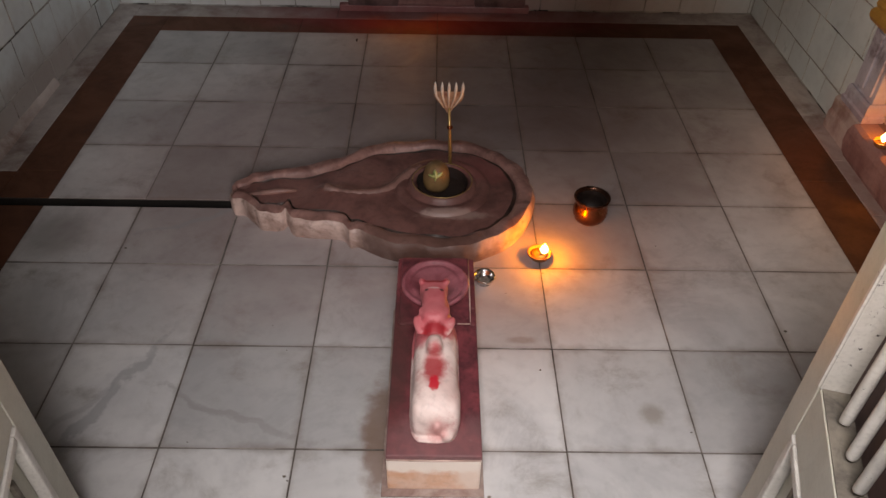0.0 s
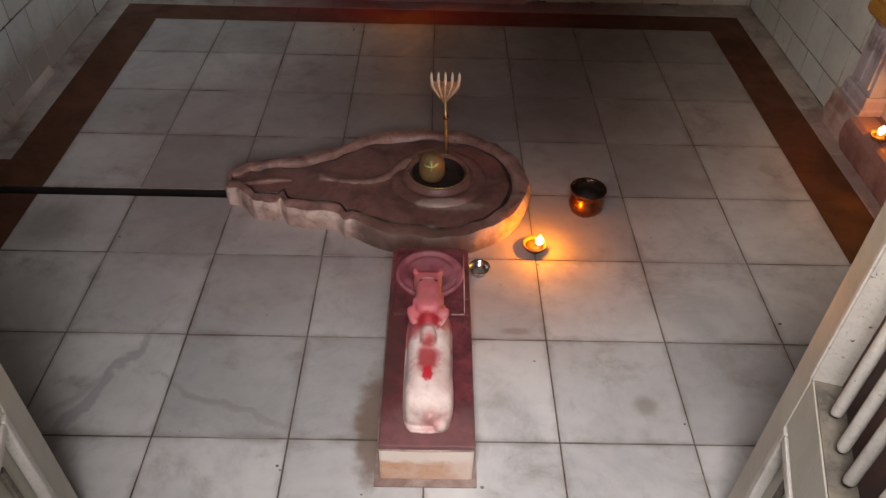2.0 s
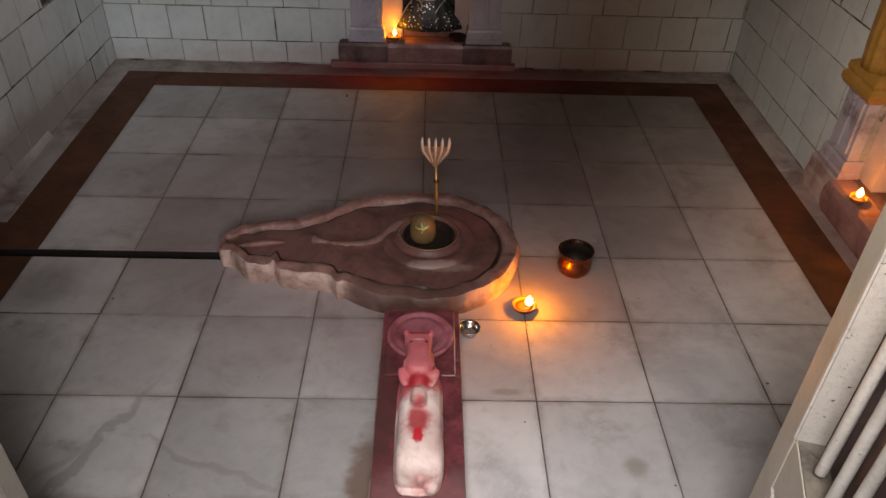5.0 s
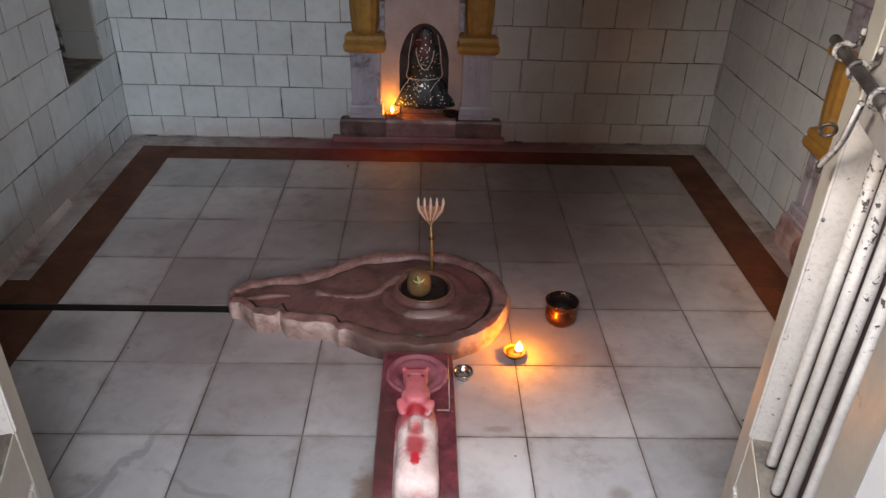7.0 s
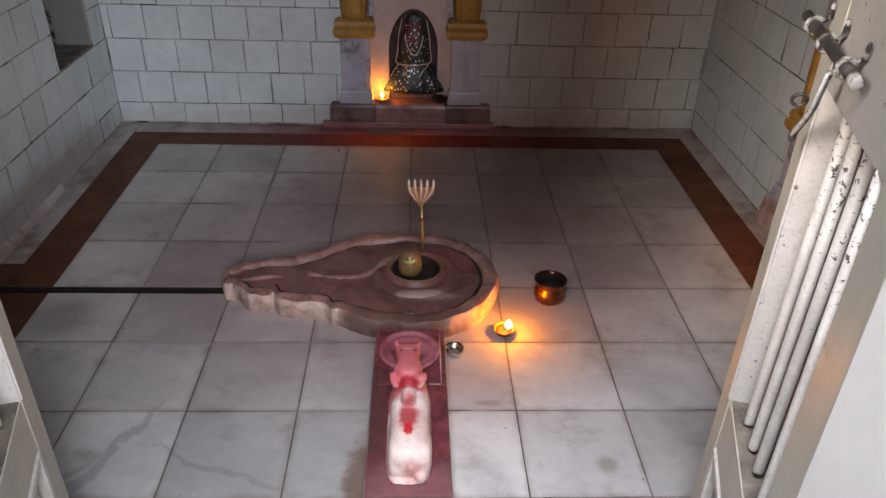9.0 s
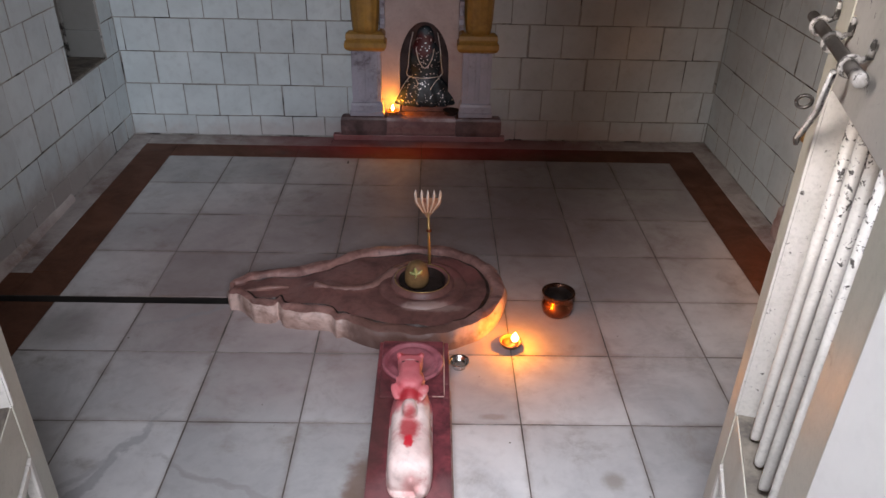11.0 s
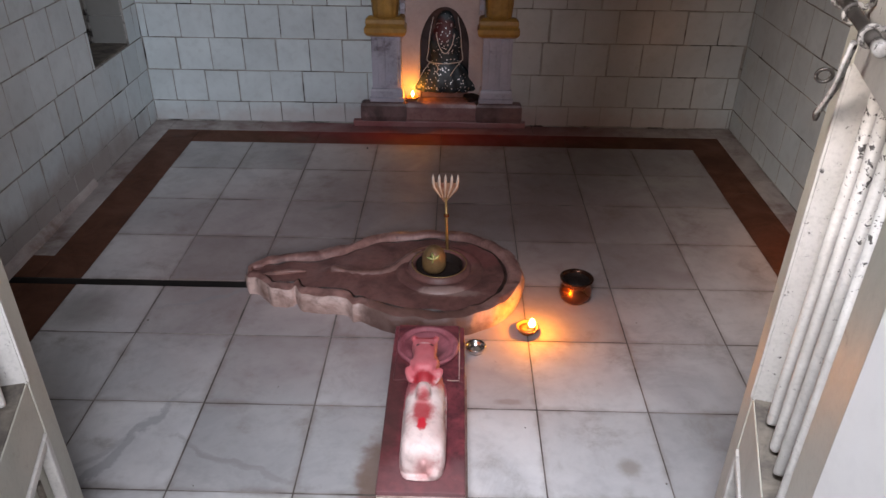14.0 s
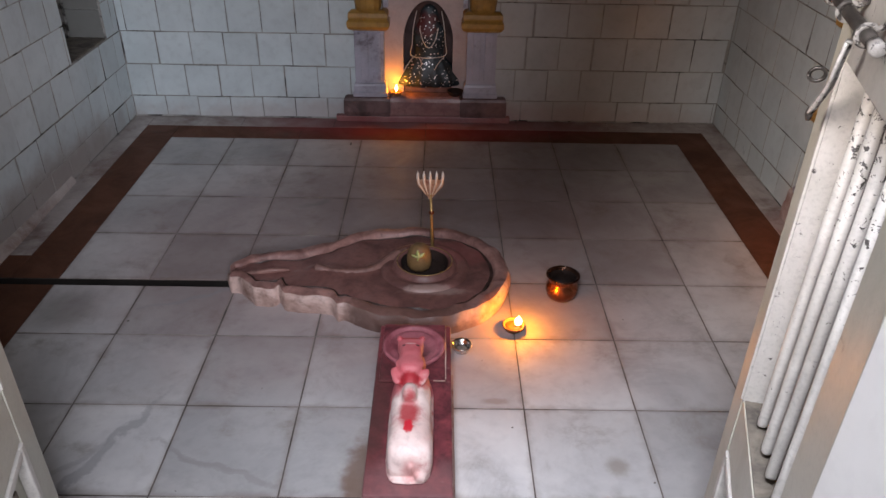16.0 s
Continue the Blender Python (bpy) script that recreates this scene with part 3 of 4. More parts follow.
    # panel with a pointed arch
    cx, hw, z_spring, rise, y0, y1 = 0.012, 0.122, 0.40, 0.185, 0.045, 0.150
    bm = bmesh.new()
    xs = [-SHW + 0.002] + [cx + hw * math.cos(math.pi * (1 - i / 28)) for i in range(29)] + [SHW - 0.002]

    def arch(x):
        u = abs(x - cx) / hw
        return z_spring + rise * (1 - u ** 2.1) ** 0.62 if u < 1 else z_spring

    for i in range(len(xs) - 1):
        xa, xb = xs[i], xs[i + 1]
        outer = i in (0, len(xs) - 2)
        za, zb = (0.13, 0.13) if outer else (arch(xa), arch(xb))
        bm.faces.new([bm.verts.new(p) for p in ((xa, y0, za), (xb, y0, zb), (xb, y0, SZ1 - 0.002), (xa, y0, SZ1 - 0.002))])
        if not outer:
            bm.faces.new([bm.verts.new(p) for p in ((xa, y0, za), (xb, y0, zb), (xb, y1, zb), (xa, y1, za))])
    for x in (cx - hw, cx + hw):
        bm.faces.new([bm.verts.new(p) for p in ((x, y0, 0.13), (x, y0, z_spring), (x, y1, z_spring), (x, y1, 0.13))])
    bmesh.ops.remove_doubles(bm, verts=bm.verts, dist=0.0005)
    part("arched_panel", bm, NICHE, s, "white tiled panel with a pointed arch")
    part("niche_back", box(-SHW + 0.001, SHW - 0.001, 0.150, 0.170, 0.10, SZ1 - 0.002), DARKBACK, s, "dark back of the niche")
    return s


wall_shrine(pose(SBX, YB, 0), "lilac and ochre pillared wall shrine with an arched niche")
wall_shrine(pose(XR, SRY, 0, 0, 0, -90), "lilac and ochre pillared shrine in the side wall", True)

# draped figure, a plain bell shape
prof = [(0.02, 0.0), (0.146, 0.001), (0.160, 0.010), (0.152, 0.035), (0.130, 0.075), (0.105, 0.112), (0.080, 0.138), (0.070, 0.155), (0.074, 0.185), (0.080, 0.225), (0.078, 0.26), (0.064, 0.295), (0.046, 0.320), (0.045, 0.345), (0.038, 0.372), (0.020, 0.392), (0.004, 0.397)]
solid("statue_pedestal", moulded(-0.118, 0.118, 0.0, [(0.0, 0.0), (0.0, 0.03), (-0.004, 0.036)]), STAINED, "low red-stained pedestal inside the niche", "pedestal", m=pose(SBX + 0.014, YB + 0.055, 0.1302))
idol = solid("draped_statue", lathe(prof, 64, None, 0.40, lambda a, z: 1 + 0.07 * max(0.0, 1 - z / 0.16) * math.sin(13 * a) + 0.012 * math.sin(5 * a + 30 * z)), SEQUIN,
             "dark teal draped statue covered with bright sequins", "statue", smooth=True, m=pose(SBX + 0.016, YB + 0.068, 0.1665))
bm = bmesh.new()
tube(spline([(-0.060, 0.0, 0.372), (-0.076, -0.026, 0.30), (-0.082, -0.030, 0.22), (-0.088, -0.030, 0.165), (-0.03, -0.046, 0.156), (0.03, -0.046, 0.158), (0.084, -0.030, 0.170), (0.080, -0.030, 0.23), (0.074, -0.026, 0.30), (0.060, 0.0, 0.372)], 6), 0.0022, 8, bm)
tube(spline([(-0.075, -0.034, 0.158), (-0.105, -0.045, 0.12), (-0.135, -0.055, 0.070), (-0.158, -0.05, 0.030)], 5), 0.0020, 8, bm)
tube(spline([(-0.05, -0.043, 0.158), (-0.035, -0.052, 0.130), (-0.045, -0.058, 0.112)], 5), 0.0020, 8, bm)
tube(spline([(0.075, -0.034, 0.160), (0.045, -0.052, 0.128), (0.028, -0.060, 0.100)], 5), 0.0020, 8, bm)
tube(spline([(-0.045, -0.030, 0.30), (-0.030, -0.038, 0.24), (0.0, -0.042, 0.205), (0.030, -0.038, 0.24), (0.045, -0.030, 0.30)], 6), 0.0024, 8, bm)
garland = solid("garland", bm, SILVER, "silvery tinsel garland hung round the statue", "garland", smooth=True, m=pose(SBX + 0.016, YB + 0.062, 0.160))


def oil_lamp(name, m, flame_at, label, r=0.036, flame=1.0):
    d = thing(name, label, "oil lamp", m, "lit oil lamps")
    part("dish", lathe([(0.55 * r, 0.0), (0.8 * r, 0.006), (r, 0.019), (r * 1.03, 0.022), (r * 0.94, 0.022), (0.7 * r, 0.012), (0.2 * r, 0.009)], 36), CLAY, d, "", True)
    part("oil", lathe([(0.5 * r, 0.011), (0.82 * r, 0.0150), (0.3 * r, 0.0152)], 30), OIL, d, "glossy amber oil", True)
    fx, fy = flame_at
    part("wick", tube([(fx * 0.2, fy * 0.2, 0.015), (fx * 0.7, fy * 0.7, 0.018), (fx, fy, 0.024)], 0.0028, 8), GRIME, d, "charred cotton wick", True)
    part("flame", lathe([(0.002, 0.020), (0.009 * flame, 0.027), (0.0120 * flame, 0.034), (0.0095 * flame, 0.042), (0.0045 * flame, 0.049), (0.0008, 0.056)], 20, Matrix.Translation((fx, fy, 0))), FIRE, d,
         "small bright yellow flame", True)
    return d


OIL = surface("lamp_oil", (0.30, 0.15, 0.04), (0.22, 0.10, 0.03), 20, 0.12, rough_spread=0.05)
oil_lamp("oil_lamp", pose(0.305, -1.478, 0), (0.013, -0.003), "lit clay oil lamp standing on the marble floor", 0.034)
oil_lamp("oil_lamp", pose(SBX - 0.145, YB - 0.010, 0.1315), (0.0, 0.0), "lit brass oil lamp on the shrine ledge", 0.030, 0.65)
oil_lamp("oil_lamp", pose(1.441, -1.064, 0.1315), (0.0, 0.0), "lit oil lamp on the side shrine ledge", 0.028, 0.9)
solid("offering_bowl", lathe([(0.018, 0.0), (0.034, 0.010), (0.040, 0.026), (0.041, 0.028), (0.036, 0.026), (0.02, 0.010), (0.004, 0.008)], 32), DARKPOT, "dark offering bowl on the shrine ledge", "bowl", smooth=True,
      m=pose(SBX + 0.150, YB - 0.004, 0.131))

# ---- lingam on its base ----
CX, CY, CR = 0.020, -1.236, 0.288
ring = [(CX + CR * math.cos(a), CY + CR * math.sin(a)) for a in [radians(d) for d in range(-105, 111, 10)]]
upper = [(-0.154, -0.973), (-0.219, -0.998), (-0.272, -1.033), (-0.314, -1.071), (-0.384, -1.102), (-0.437, -1.116), (-0.489, -1.127), (-0.548, -1.151), (-0.585, -1.191), (-0.623, -1.211)]
lower = [(-0.62, -1.301), (-0.578, -1.314), (-0.542, -1.344), (-0.52, -1.376), (-0.49, -1.381), (-0.457, -1.377), (-0.443, -1.358), (-0.422, -1.398), (-0.395, -1.405), (-0.345, -1.41), (-0.295, -1.414), (-0.264, -1.426), (-0.245, -1.456), (-0.222, -1.451), (-0.183, -1.475), (-0.125, -1.504)]
outline = spline([(x, y, 0) for x, y in ring + upper + [(-0.633, -1.258)] + lower], 6, True)
rings = []
for off, z, rag in ((0.006, 0.0, 0.4), (0.0, 0.022, 0.9), (0.0, 0.046, 0.9), (0.003, 0.060, 0.7), (0.010, 0.069, 0.5), (0.024, 0.0735, 0.4), (0.040, 0.0745, 0.4), (0.048, 0.0725, 0.3), (0.053, 0.067, 0.3),
                    (0.0555, 0.058, 0.2), (0.059, 0.053, 0.2), (0.063, 0.055, 0.2), (0.067, 0.0615, 0.1)):
    row = []
    for p in outline:
        sx = min(max(p.x, -0.600), CX)
        sy = -1.264 + (CY + 1.264) * (sx + 0.60) / (CX + 0.60)
        to = Vector((sx, sy, 0)) - p
        d = to.length
        spout = min(max((-0.30 - p.x) / 0.30, 0.0), 1.0)
        tip = min(max((-0.50 - p.x) / 0.12, 0.0), 1.0)
        o = off * (1.0 - 0.42 * tip)
        w = noise.noise(Vector((p.x * 14, p.y * 14, 1.0))) * 0.014 * rag + noise.noise(Vector((p.x * 38, p.y * 38, 4.0 + off * 60))) * 0.010 * rag
        q = p + to.normalized() * min(o + w * (0.5 + 0.7 * spout), d * 0.98)
        # the far end of the spout is open
        open_end = 1.0 if (p.x < -0.60 and -1.282 < p.y < -1.236) else 0.0
        zz = z - open_end * max(0.0, z - 0.045)
        zz += 0.010 * noise.noise(Vector((p.x * 15, p.y * 15, off * 40))) * (1 if z > 0 else 0)
        row.append((q.x, q.y, zz))
    rings.append(row)


SNAKEPATH = [(-0.345, -1.240, 0.066), (-0.328, -1.246, 0.068), (-0.285, -1.256, 0.064), (-0.215, -1.260, 0.062), (-0.165, -1.250, 0.063), (-0.130, -1.228, 0.066), (-0.105, -1.195, 0.070), (-0.075, -1.160, 0.073), (-0.045, -1.135, 0.070)]


def inner_end(p):
    """Where the basin's skin ends: on the spine, or round the pit."""
    sx = min(max(p.x, -0.600), CX)
    e = Vector((sx, -1.264 + (CY + 1.264) * (sx + 0.60) / (CX + 0.60), 0))
    c = Vector((CX + 0.002, -1.222, 0))
    if (e - c).length < 0.10:
        e = c + (p - c).normalized() * 0.10
    return (e.x, e.y, 0.066 if p.x > -0.3 else 0.052)


SNK = spline(SNAKEPATH, 6)


def relief(x, y):
    """Height of the basin: a shallow dish with the swelling under the snake."""
    near_by = min((Vector((x, y)) - Vector((q[0], q[1]))).length for q in SNK[::3])
    swell = 0.010 * math.exp(-(near_by / 0.022) ** 2)
    return 0.0625 + swell + 0.0035 * noise.noise(Vector((x * 9, y * 9, 2.0))) + 0.0012 * noise.noise(Vector((x * 40, y * 40, 5.0)))


for k in range(1, 13):
    row = []
    for a0, p in zip(rings[12], outline):
        e = inner_end(p)
        t = k / 12
        x, y = a0[0] + (e[0] - a0[0]) * t, a0[1] + (e[1] - a0[1]) * t
        row.append((x, y, a0[2] + (relief(x, y) - a0[2]) * min(1.0, t * 4)))
    rings.append(row)


def skin(rows):
    bm = bmesh.new()
    vs = [[bm.verts.new(c) for c in row] for row in rows]
    n = len(rows[0])
    for lo, hi in zip(vs, vs[1:]):
        for i in range(n):
            bm.faces.new((lo[i], lo[(i + 1) % n], hi[(i + 1) % n], hi[i]))
    bmesh.ops.remove_doubles(bm, verts=bm.verts, dist=0.0004)
    return bm


altar = thing("stone_altar", "pink sandstone drop-shaped altar with a round basin on the floor", "altar")
part("outer_face", skin(rings[:5]), WORNSTONE, altar, "pale chipped outer face", True)
part("rim", skin(rings[4:10]), SANDSTONE, altar, "worn pink stone rim", True)
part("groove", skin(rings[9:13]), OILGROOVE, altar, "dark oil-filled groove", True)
part("basin", skin(rings[12:]), OILSTONE, altar, "dark oil-stained basin", True)
# raised collar with a pit
part("collar", lathe([(0.156, 0.052), (0.150, 0.064), (0.143, 0.072), (0.130, 0.0765), (0.117, 0.0750), (0.111, 0.0700), (0.107, 0.0690), (0.104, 0.0760), (0.099, 0.0860), (0.093, 0.0895), (0.087, 0.0880), (0.082, 0.076), (0.078, 0.050), (0.01, 0.049)], 72, Matrix.Translation((CX + 0.002, -1.222, 0)), 1.0, lambda a, z: 1.0 + 0.014 * noise.noise(Vector((1.3 * math.cos(a), 1.3 * math.sin(a), z * 20))), False), OILSTONE, altar, "", True)
part("pit", lathe([(0.0795, 0.0855), (0.0765, 0.070), (0.0735, 0.0535), (0.01, 0.053)], 48, Matrix.Translation((CX + 0.002, -1.222, 0)), 1.0, None, False), DARKSTONE, altar, "dark pit")
bm = bmesh.new()
tor = [(CX + 0.002 + 0.092 * math.cos(a), -1.222 + 0.092 * math.sin(a), 0.0893) for a in [2 * math.pi * i / 56 for i in range(57)]]
part("brass_ring", tube(tor, 0.0018, 8, bm), BRASS, altar, "thin worn brass ring", True)
part("snake_relief", tube(SNK, [0.007 + 0.010 * min(1, i / 4) - 0.006 * min(1, max(0, i - 5) / 5) + 0.004 * i / len(SNK) + 0.0012 * noise.noise(Vector((i * 0.7, 3.0, 1.0))) for i in range(len(SNK))], 12), SNAKE, altar, "carved stone snake", True)
for ex in (-0.254, -0.240):
    part("snake_eye", lathe([(0.0035, -0.001), (0.003, 0.002), (0.0008, 0.003)], 10, Matrix.Translation((-0.328, ex + 0.002, 0.0835))), DARKSTONE, altar, "dark carved eye", True)
part("spout_rib", tube([(-0.60, -1.272, 0.044), (-0.55, -1.268, 0.060), (-0.48, -1.262, 0.068), (-0.425, -1.258, 0.068)], [0.006, 0.009, 0.009, 0.004], 10), SNAKE, altar, "", True)
LPROF = [(0.034, 0.0), (0.040, 0.012), (0.042, 0.028), (0.0405, 0.046), (0.037, 0.062), (0.031, 0.075), (0.021, 0.085), (0.010, 0.0895), (0.002, 0.091)]
lingam = solid("lingam_stone", lathe(LPROF, 36), LINGAM,
               "olive-brown egg-shaped stone with a yellow-green leaf mark", "stone", smooth=True, m=pose(0.004, -1.212, 0.058))


def on_stone(u, v, lift):
    """A point on the stone's front: u along the girth, v along the height."""
    z = min(0.060 + v * 0.75, 0.0895)
    k = max(i for i in range(len(LPROF) - 1) if LPROF[i][1] <= z)
    (r0, z0), (r1, z1) = LPROF[k], LPROF[k + 1]
    r = r0 + (r1 - r0) * (z - z0) / (z1 - z0) + lift
    a = -math.pi / 2 + u / 0.034
    return Vector((0.004 + r * math.cos(a), -1.212 + r * math.sin(a), 0.058 + z + lift * 0.5))


# three-lobed leaf lying flat on the stone
bm = bmesh.new()
for turn, length, wide in ((104, 0.028, 0.0085), (168, 0.025, 0.0075), (38, 0.026, 0.0085), (256, 0.018, 0.0030)):
    ca, sa = math.cos(radians(turn)), math.sin(radians(turn))
    rows = []
    for i in range(7):
        t = i / 6
        w = wide * math.sin(math.pi * min(0.97, 0.08 + t * 0.9)) ** 0.8
        pts = [(length * t * ca - o * w * sa, length * t * sa + o * w * ca, h) for o, h in ((-1, 0.0008), (0, 0.0004), (1, 0.0008), (0, 0.0020))]
        rows.append([bm.verts.new(on_stone(*p)) for p in pts])
    for lo, hi in zip(rows, rows[1:]):
        for q in range(4):
            bm.faces.new((lo[q], lo[(q + 1) % 4], hi[(q + 1) % 4], hi[q]))
    bm.faces.new(rows[-1])
solid("offering_leaf", bm, LEAF, "yellow-green three-lobed leaf lying flat on the stone", "leaf", smooth=True)

# five-hooded staff behind the stone
staff = thing("ritual_staff", "brass staff with a five-pronged silvery fan head", "ritual staff")
SX, SY = 0.046, -1.125
part("pole", tube([(SX + 0.002, SY, 0.058), (SX - 0.001, SY, 0.15), (SX - 0.006, SY, 0.29)], [0.0062, 0.0055, 0.0045], 12), BRASS, staff, "", True)
part("collar_ring", lathe([(0.006, 0.214), (0.0095, 0.217), (0.0095, 0.223), (0.006, 0.226)], 18, Matrix.Translation((SX - 0.003, SY, 0))), COPPER, staff, "red copper collar", True)
hx = SX - 0.014
bm = bmesh.new()
fan = [(-0.004, 0.272), (0.004, 0.272), (0.018, 0.292), (0.040, 0.318), (0.046, 0.336), (0.040, 0.346), (-0.040, 0.346), (-0.046, 0.336), (-0.038, 0.318), (-0.016, 0.292)]
f0 = [bm.verts.new((hx + 0.006 + x, SY - 0.003 - 2.0 * x * x, z)) for x, z in fan]
f1 = [bm.verts.new((hx + 0.006 + x, SY + 0.002 - 2.0 * x * x, z)) for x, z in fan]
bm.faces.new(f0)
bm.faces.new(f1[::-1])
for i in range(len(fan)):
    j = (i + 1) % len(fan)
    bm.faces.new((f0[i], f0[j], f1[j], f1[i]))
part("fan_plate", bm, FANPLATE, staff, "tarnished silvery fan plate")
for k in range(5):
    x = (k - 2) * 0.0205
    part("prong", tube([(hx + 0.006 + x * 0.35, SY - 0.004, 0.290), (hx + 0.006 + x * 0.9, SY - 0.006, 0.330), (hx + 0.006 + x, SY - 0.006, 0.352), (hx + 0.006 + x, SY - 0.006, 0.364), (hx + 0.006 + x, SY - 0.006, 0.377)],
                       [0.002, 0.0032, 0.0050, 0.0045, 0.0012], 10), SILVER, staff, "bright metal prong", True)

# ---- bull figure ----
plinth = thing("bull_plinth", "kumkum-stained stone plinth under the bull figure", "plinth")
part("plinth_block", box(-0.093, 0.104, -2.234, -1.632, 0.0, 0.112, 0.006), PEACH, plinth, "orange and white stained stone block")
part("cement_lip", box(-0.106, 0.114, -2.252, -1.70, 0.0, 0.006, 0.002), WORNLIP, plinth, "stained cement lip at the foot")
part("plinth_top", box(-0.0935, 0.1045, -2.2345, -1.6315, 0.1125, 0.128, 0.004), MAROON, plinth, "maroon powder-stained top slab")
part("worn_arris", tube([(-0.091, -2.2335, 0.1130), (0.0, -2.2350, 0.1124), (0.102, -2.2335, 0.1130)], 0.0024, 8), WORNSTONE, plinth, "pale worn front edge", True)
for xa, xb in ((0.058, 0.089),):
    part("worn_arris", tube([(xa, -1.8745, 0.1375), ((xa + xb) / 2, -1.8750, 0.1372), (xb, -1.8745, 0.1375)], 0.0018, 8), WORNSTONE, plinth, "pale worn slab edge", True)
part("worn_arris", tube([(0.0895, -1.868, 0.1375), (0.0902, -1.76, 0.1372), (0.0895, -1.645, 0.1375)], [0.0010, 0.0020, 0.0012], 8), WORNSTONE, plinth, "pale worn slab edge", True)
part("head_slab", box(-0.082, 0.090, -1.875, -1.638, 0.1285, 0.138, 0.004), MAROON, plinth, "raised maroon slab")


def blobs(name, parts, material, voxel):
    """Rounded lumps grown together: centre, radii, turn, and how boxy each is (1 round, less boxier)."""
    bm = bmesh.new()
    for c, r, turn, e in parts:
        own = bmesh.ops.create_uvsphere(bm, u_segments=24, v_segments=16, radius=1.0)["verts"]
        m = pose(*c, *turn) @ Matrix.Diagonal((*r, 1))
        for v in own:
            v.co = m @ Vector([math.copysign(abs(q) ** e, q) for q in v.co])
    ob = new(name, as_mesh(name, bm, material, True))
    rm = ob.modifiers.new("merge", "REMESH")
    rm.mode, rm.voxel_size, rm.use_smooth_shade = "VOXEL", voxel, True
    sm = ob.modifiers.new("soften", "SMOOTH")
    sm.factor, sm.iterations = 0.5, 9
    return ob


R0 = (0, 0, 0)
bull = blobs("bull_statue", [
    ((0.007, -2.050, 0.172), (0.0480, 0.140, 0.056), R0, 0.55),
    ((0.006, -1.990, 0.176), (0.0440, 0.095, 0.062), R0, 0.65),
    ((0.008, -2.150, 0.164), (0.0490, 0.044, 0.046), R0, 0.6),
    # haunches, tail and tuft
    ((-0.018, -2.140, 0.164), (0.026, 0.052, 0.047), (-12, 0, 0), 0.6),
    ((0.034, -2.140, 0.164), (0.026, 0.052, 0.047), (-12, 0, 0), 0.6),
    ((0.009, -2.172, 0.186), (0.0080, 0.030, 0.009), (38, 0, 0), 0.8),
    ((0.011, -2.190, 0.158), (0.0085, 0.009, 0.026), (18, 0, 0), 0.9),
    ((0.033, -2.196, 0.145), (0.014, 0.013, 0.012), R0, 1.0),
    # folded legs along the flanks
    ((-0.036, -2.085, 0.142), (0.008, 0.075, 0.013), R0, 0.8),
    ((0.050, -2.085, 0.142), (0.008, 0.075, 0.013), R0, 0.8),
    ((-0.026, -1.905, 0.150), (0.013, 0.050, 0.016), R0, 0.8),
    ((0.034, -1.905, 0.150), (0.013, 0.050, 0.016), R0, 0.8),
    # hump and neck
    ((0.004, -2.038, 0.240), (0.018, 0.020, 0.028), R0, 0.8),
    ((0.004, -1.970, 0.216), (0.029, 0.060, 0.050), (-15, 0, 0), 0.9),
    # head with brow, muzzle and lips
    ((0.002, -1.952, 0.250), (0.029, 0.036, 0.025), (-6, 0, 0), 0.6),
    ((0.002, -1.908, 0.246), (0.0285, 0.048, 0.025), (-8, 0, 0), 0.6),
    ((0.001, -1.874, 0.243), (0.0325, 0.021, 0.022), (-8, 0, 0), 0.6),
    ((0.001, -1.856, 0.252), (0.030, 0.006, 0.008), R0, 0.8),
    ((-0.027, -1.856, 0.257), (0.008, 0.010, 0.009), R0, 1.0),
    ((0.029, -1.856, 0.257), (0.008, 0.010, 0.009), R0, 1.0),
    # drooping ears
    ((-0.031, -1.984, 0.248), (0.0105, 0.024, 0.0065), (18, -10, 14), 0.8),
    ((0.036, -1.986, 0.248), (0.0105, 0.024, 0.0065), (18, 10, -20), 0.8),
    ((-0.026, -1.955, 0.262), (0.006, 0.012, 0.007), R0, 1.0),
    ((0.030, -1.955, 0.262), (0.006, 0.012, 0.007), R0, 1.0),
    ((0.006, -1.895, 0.180), (0.034, 0.060, 0.046), R0, 0.8),
    ((0.006, -2.036, 0.1325), (0.0550, 0.172, 0.0055), R0, 0.4),
], PINK, 0.0028)
tagged(bull, "pink marble reclining bull figure with red powder on its back", "statue")
solid("garland_disc", lathe([(0.078, 0.0), (0.084, 0.003), (0.085, 0.010), (0.081, 0.015), (0.075, 0.013), (0.071, 0.007), (0.066, 0.006), (0.061, 0.011), (0.054, 0.012), (0.048, 0.007), (0.01, 0.005)], 48), DISCSTONE, "worn pink carved disc in front of the bull", "stone disc", smooth=True,
      m=pose(0.004, -1.745, 0.1385))

# ---- vessels ----
pot = thing("copper_pot", "round copper water pot standing on the floor", "pot", pose(0.476, -1.302, 0))
part("body", lathe([(0.022, 0.0), (0.032, 0.004), (0.046, 0.018), (0.0525, 0.036), (0.0515, 0.054), (0.0455, 0.066), (0.0440, 0.071), (0.0470, 0.082), (0.0525, 0.0895), (0.0515, 0.0905), (0.0455, 0.083), (0.0425, 0.072), (0.0440, 0.066), (0.0495, 0.054), (0.0505, 0.036), (0.044, 0.019), (0.02, 0.006)], 44), COPPER, pot, "", True)
# lining holds the pot's inner shade in its colour, besides soot
part("dark_lining", lathe([(0.0450, 0.0832), (0.0420, 0.072), (0.0432, 0.066), (0.0485, 0.054), (0.0495, 0.036), (0.043, 0.020), (0.01, 0.009)], 44, lid=False), DARKPOT, pot, "inside of the pot, dark with shade and soot", True)
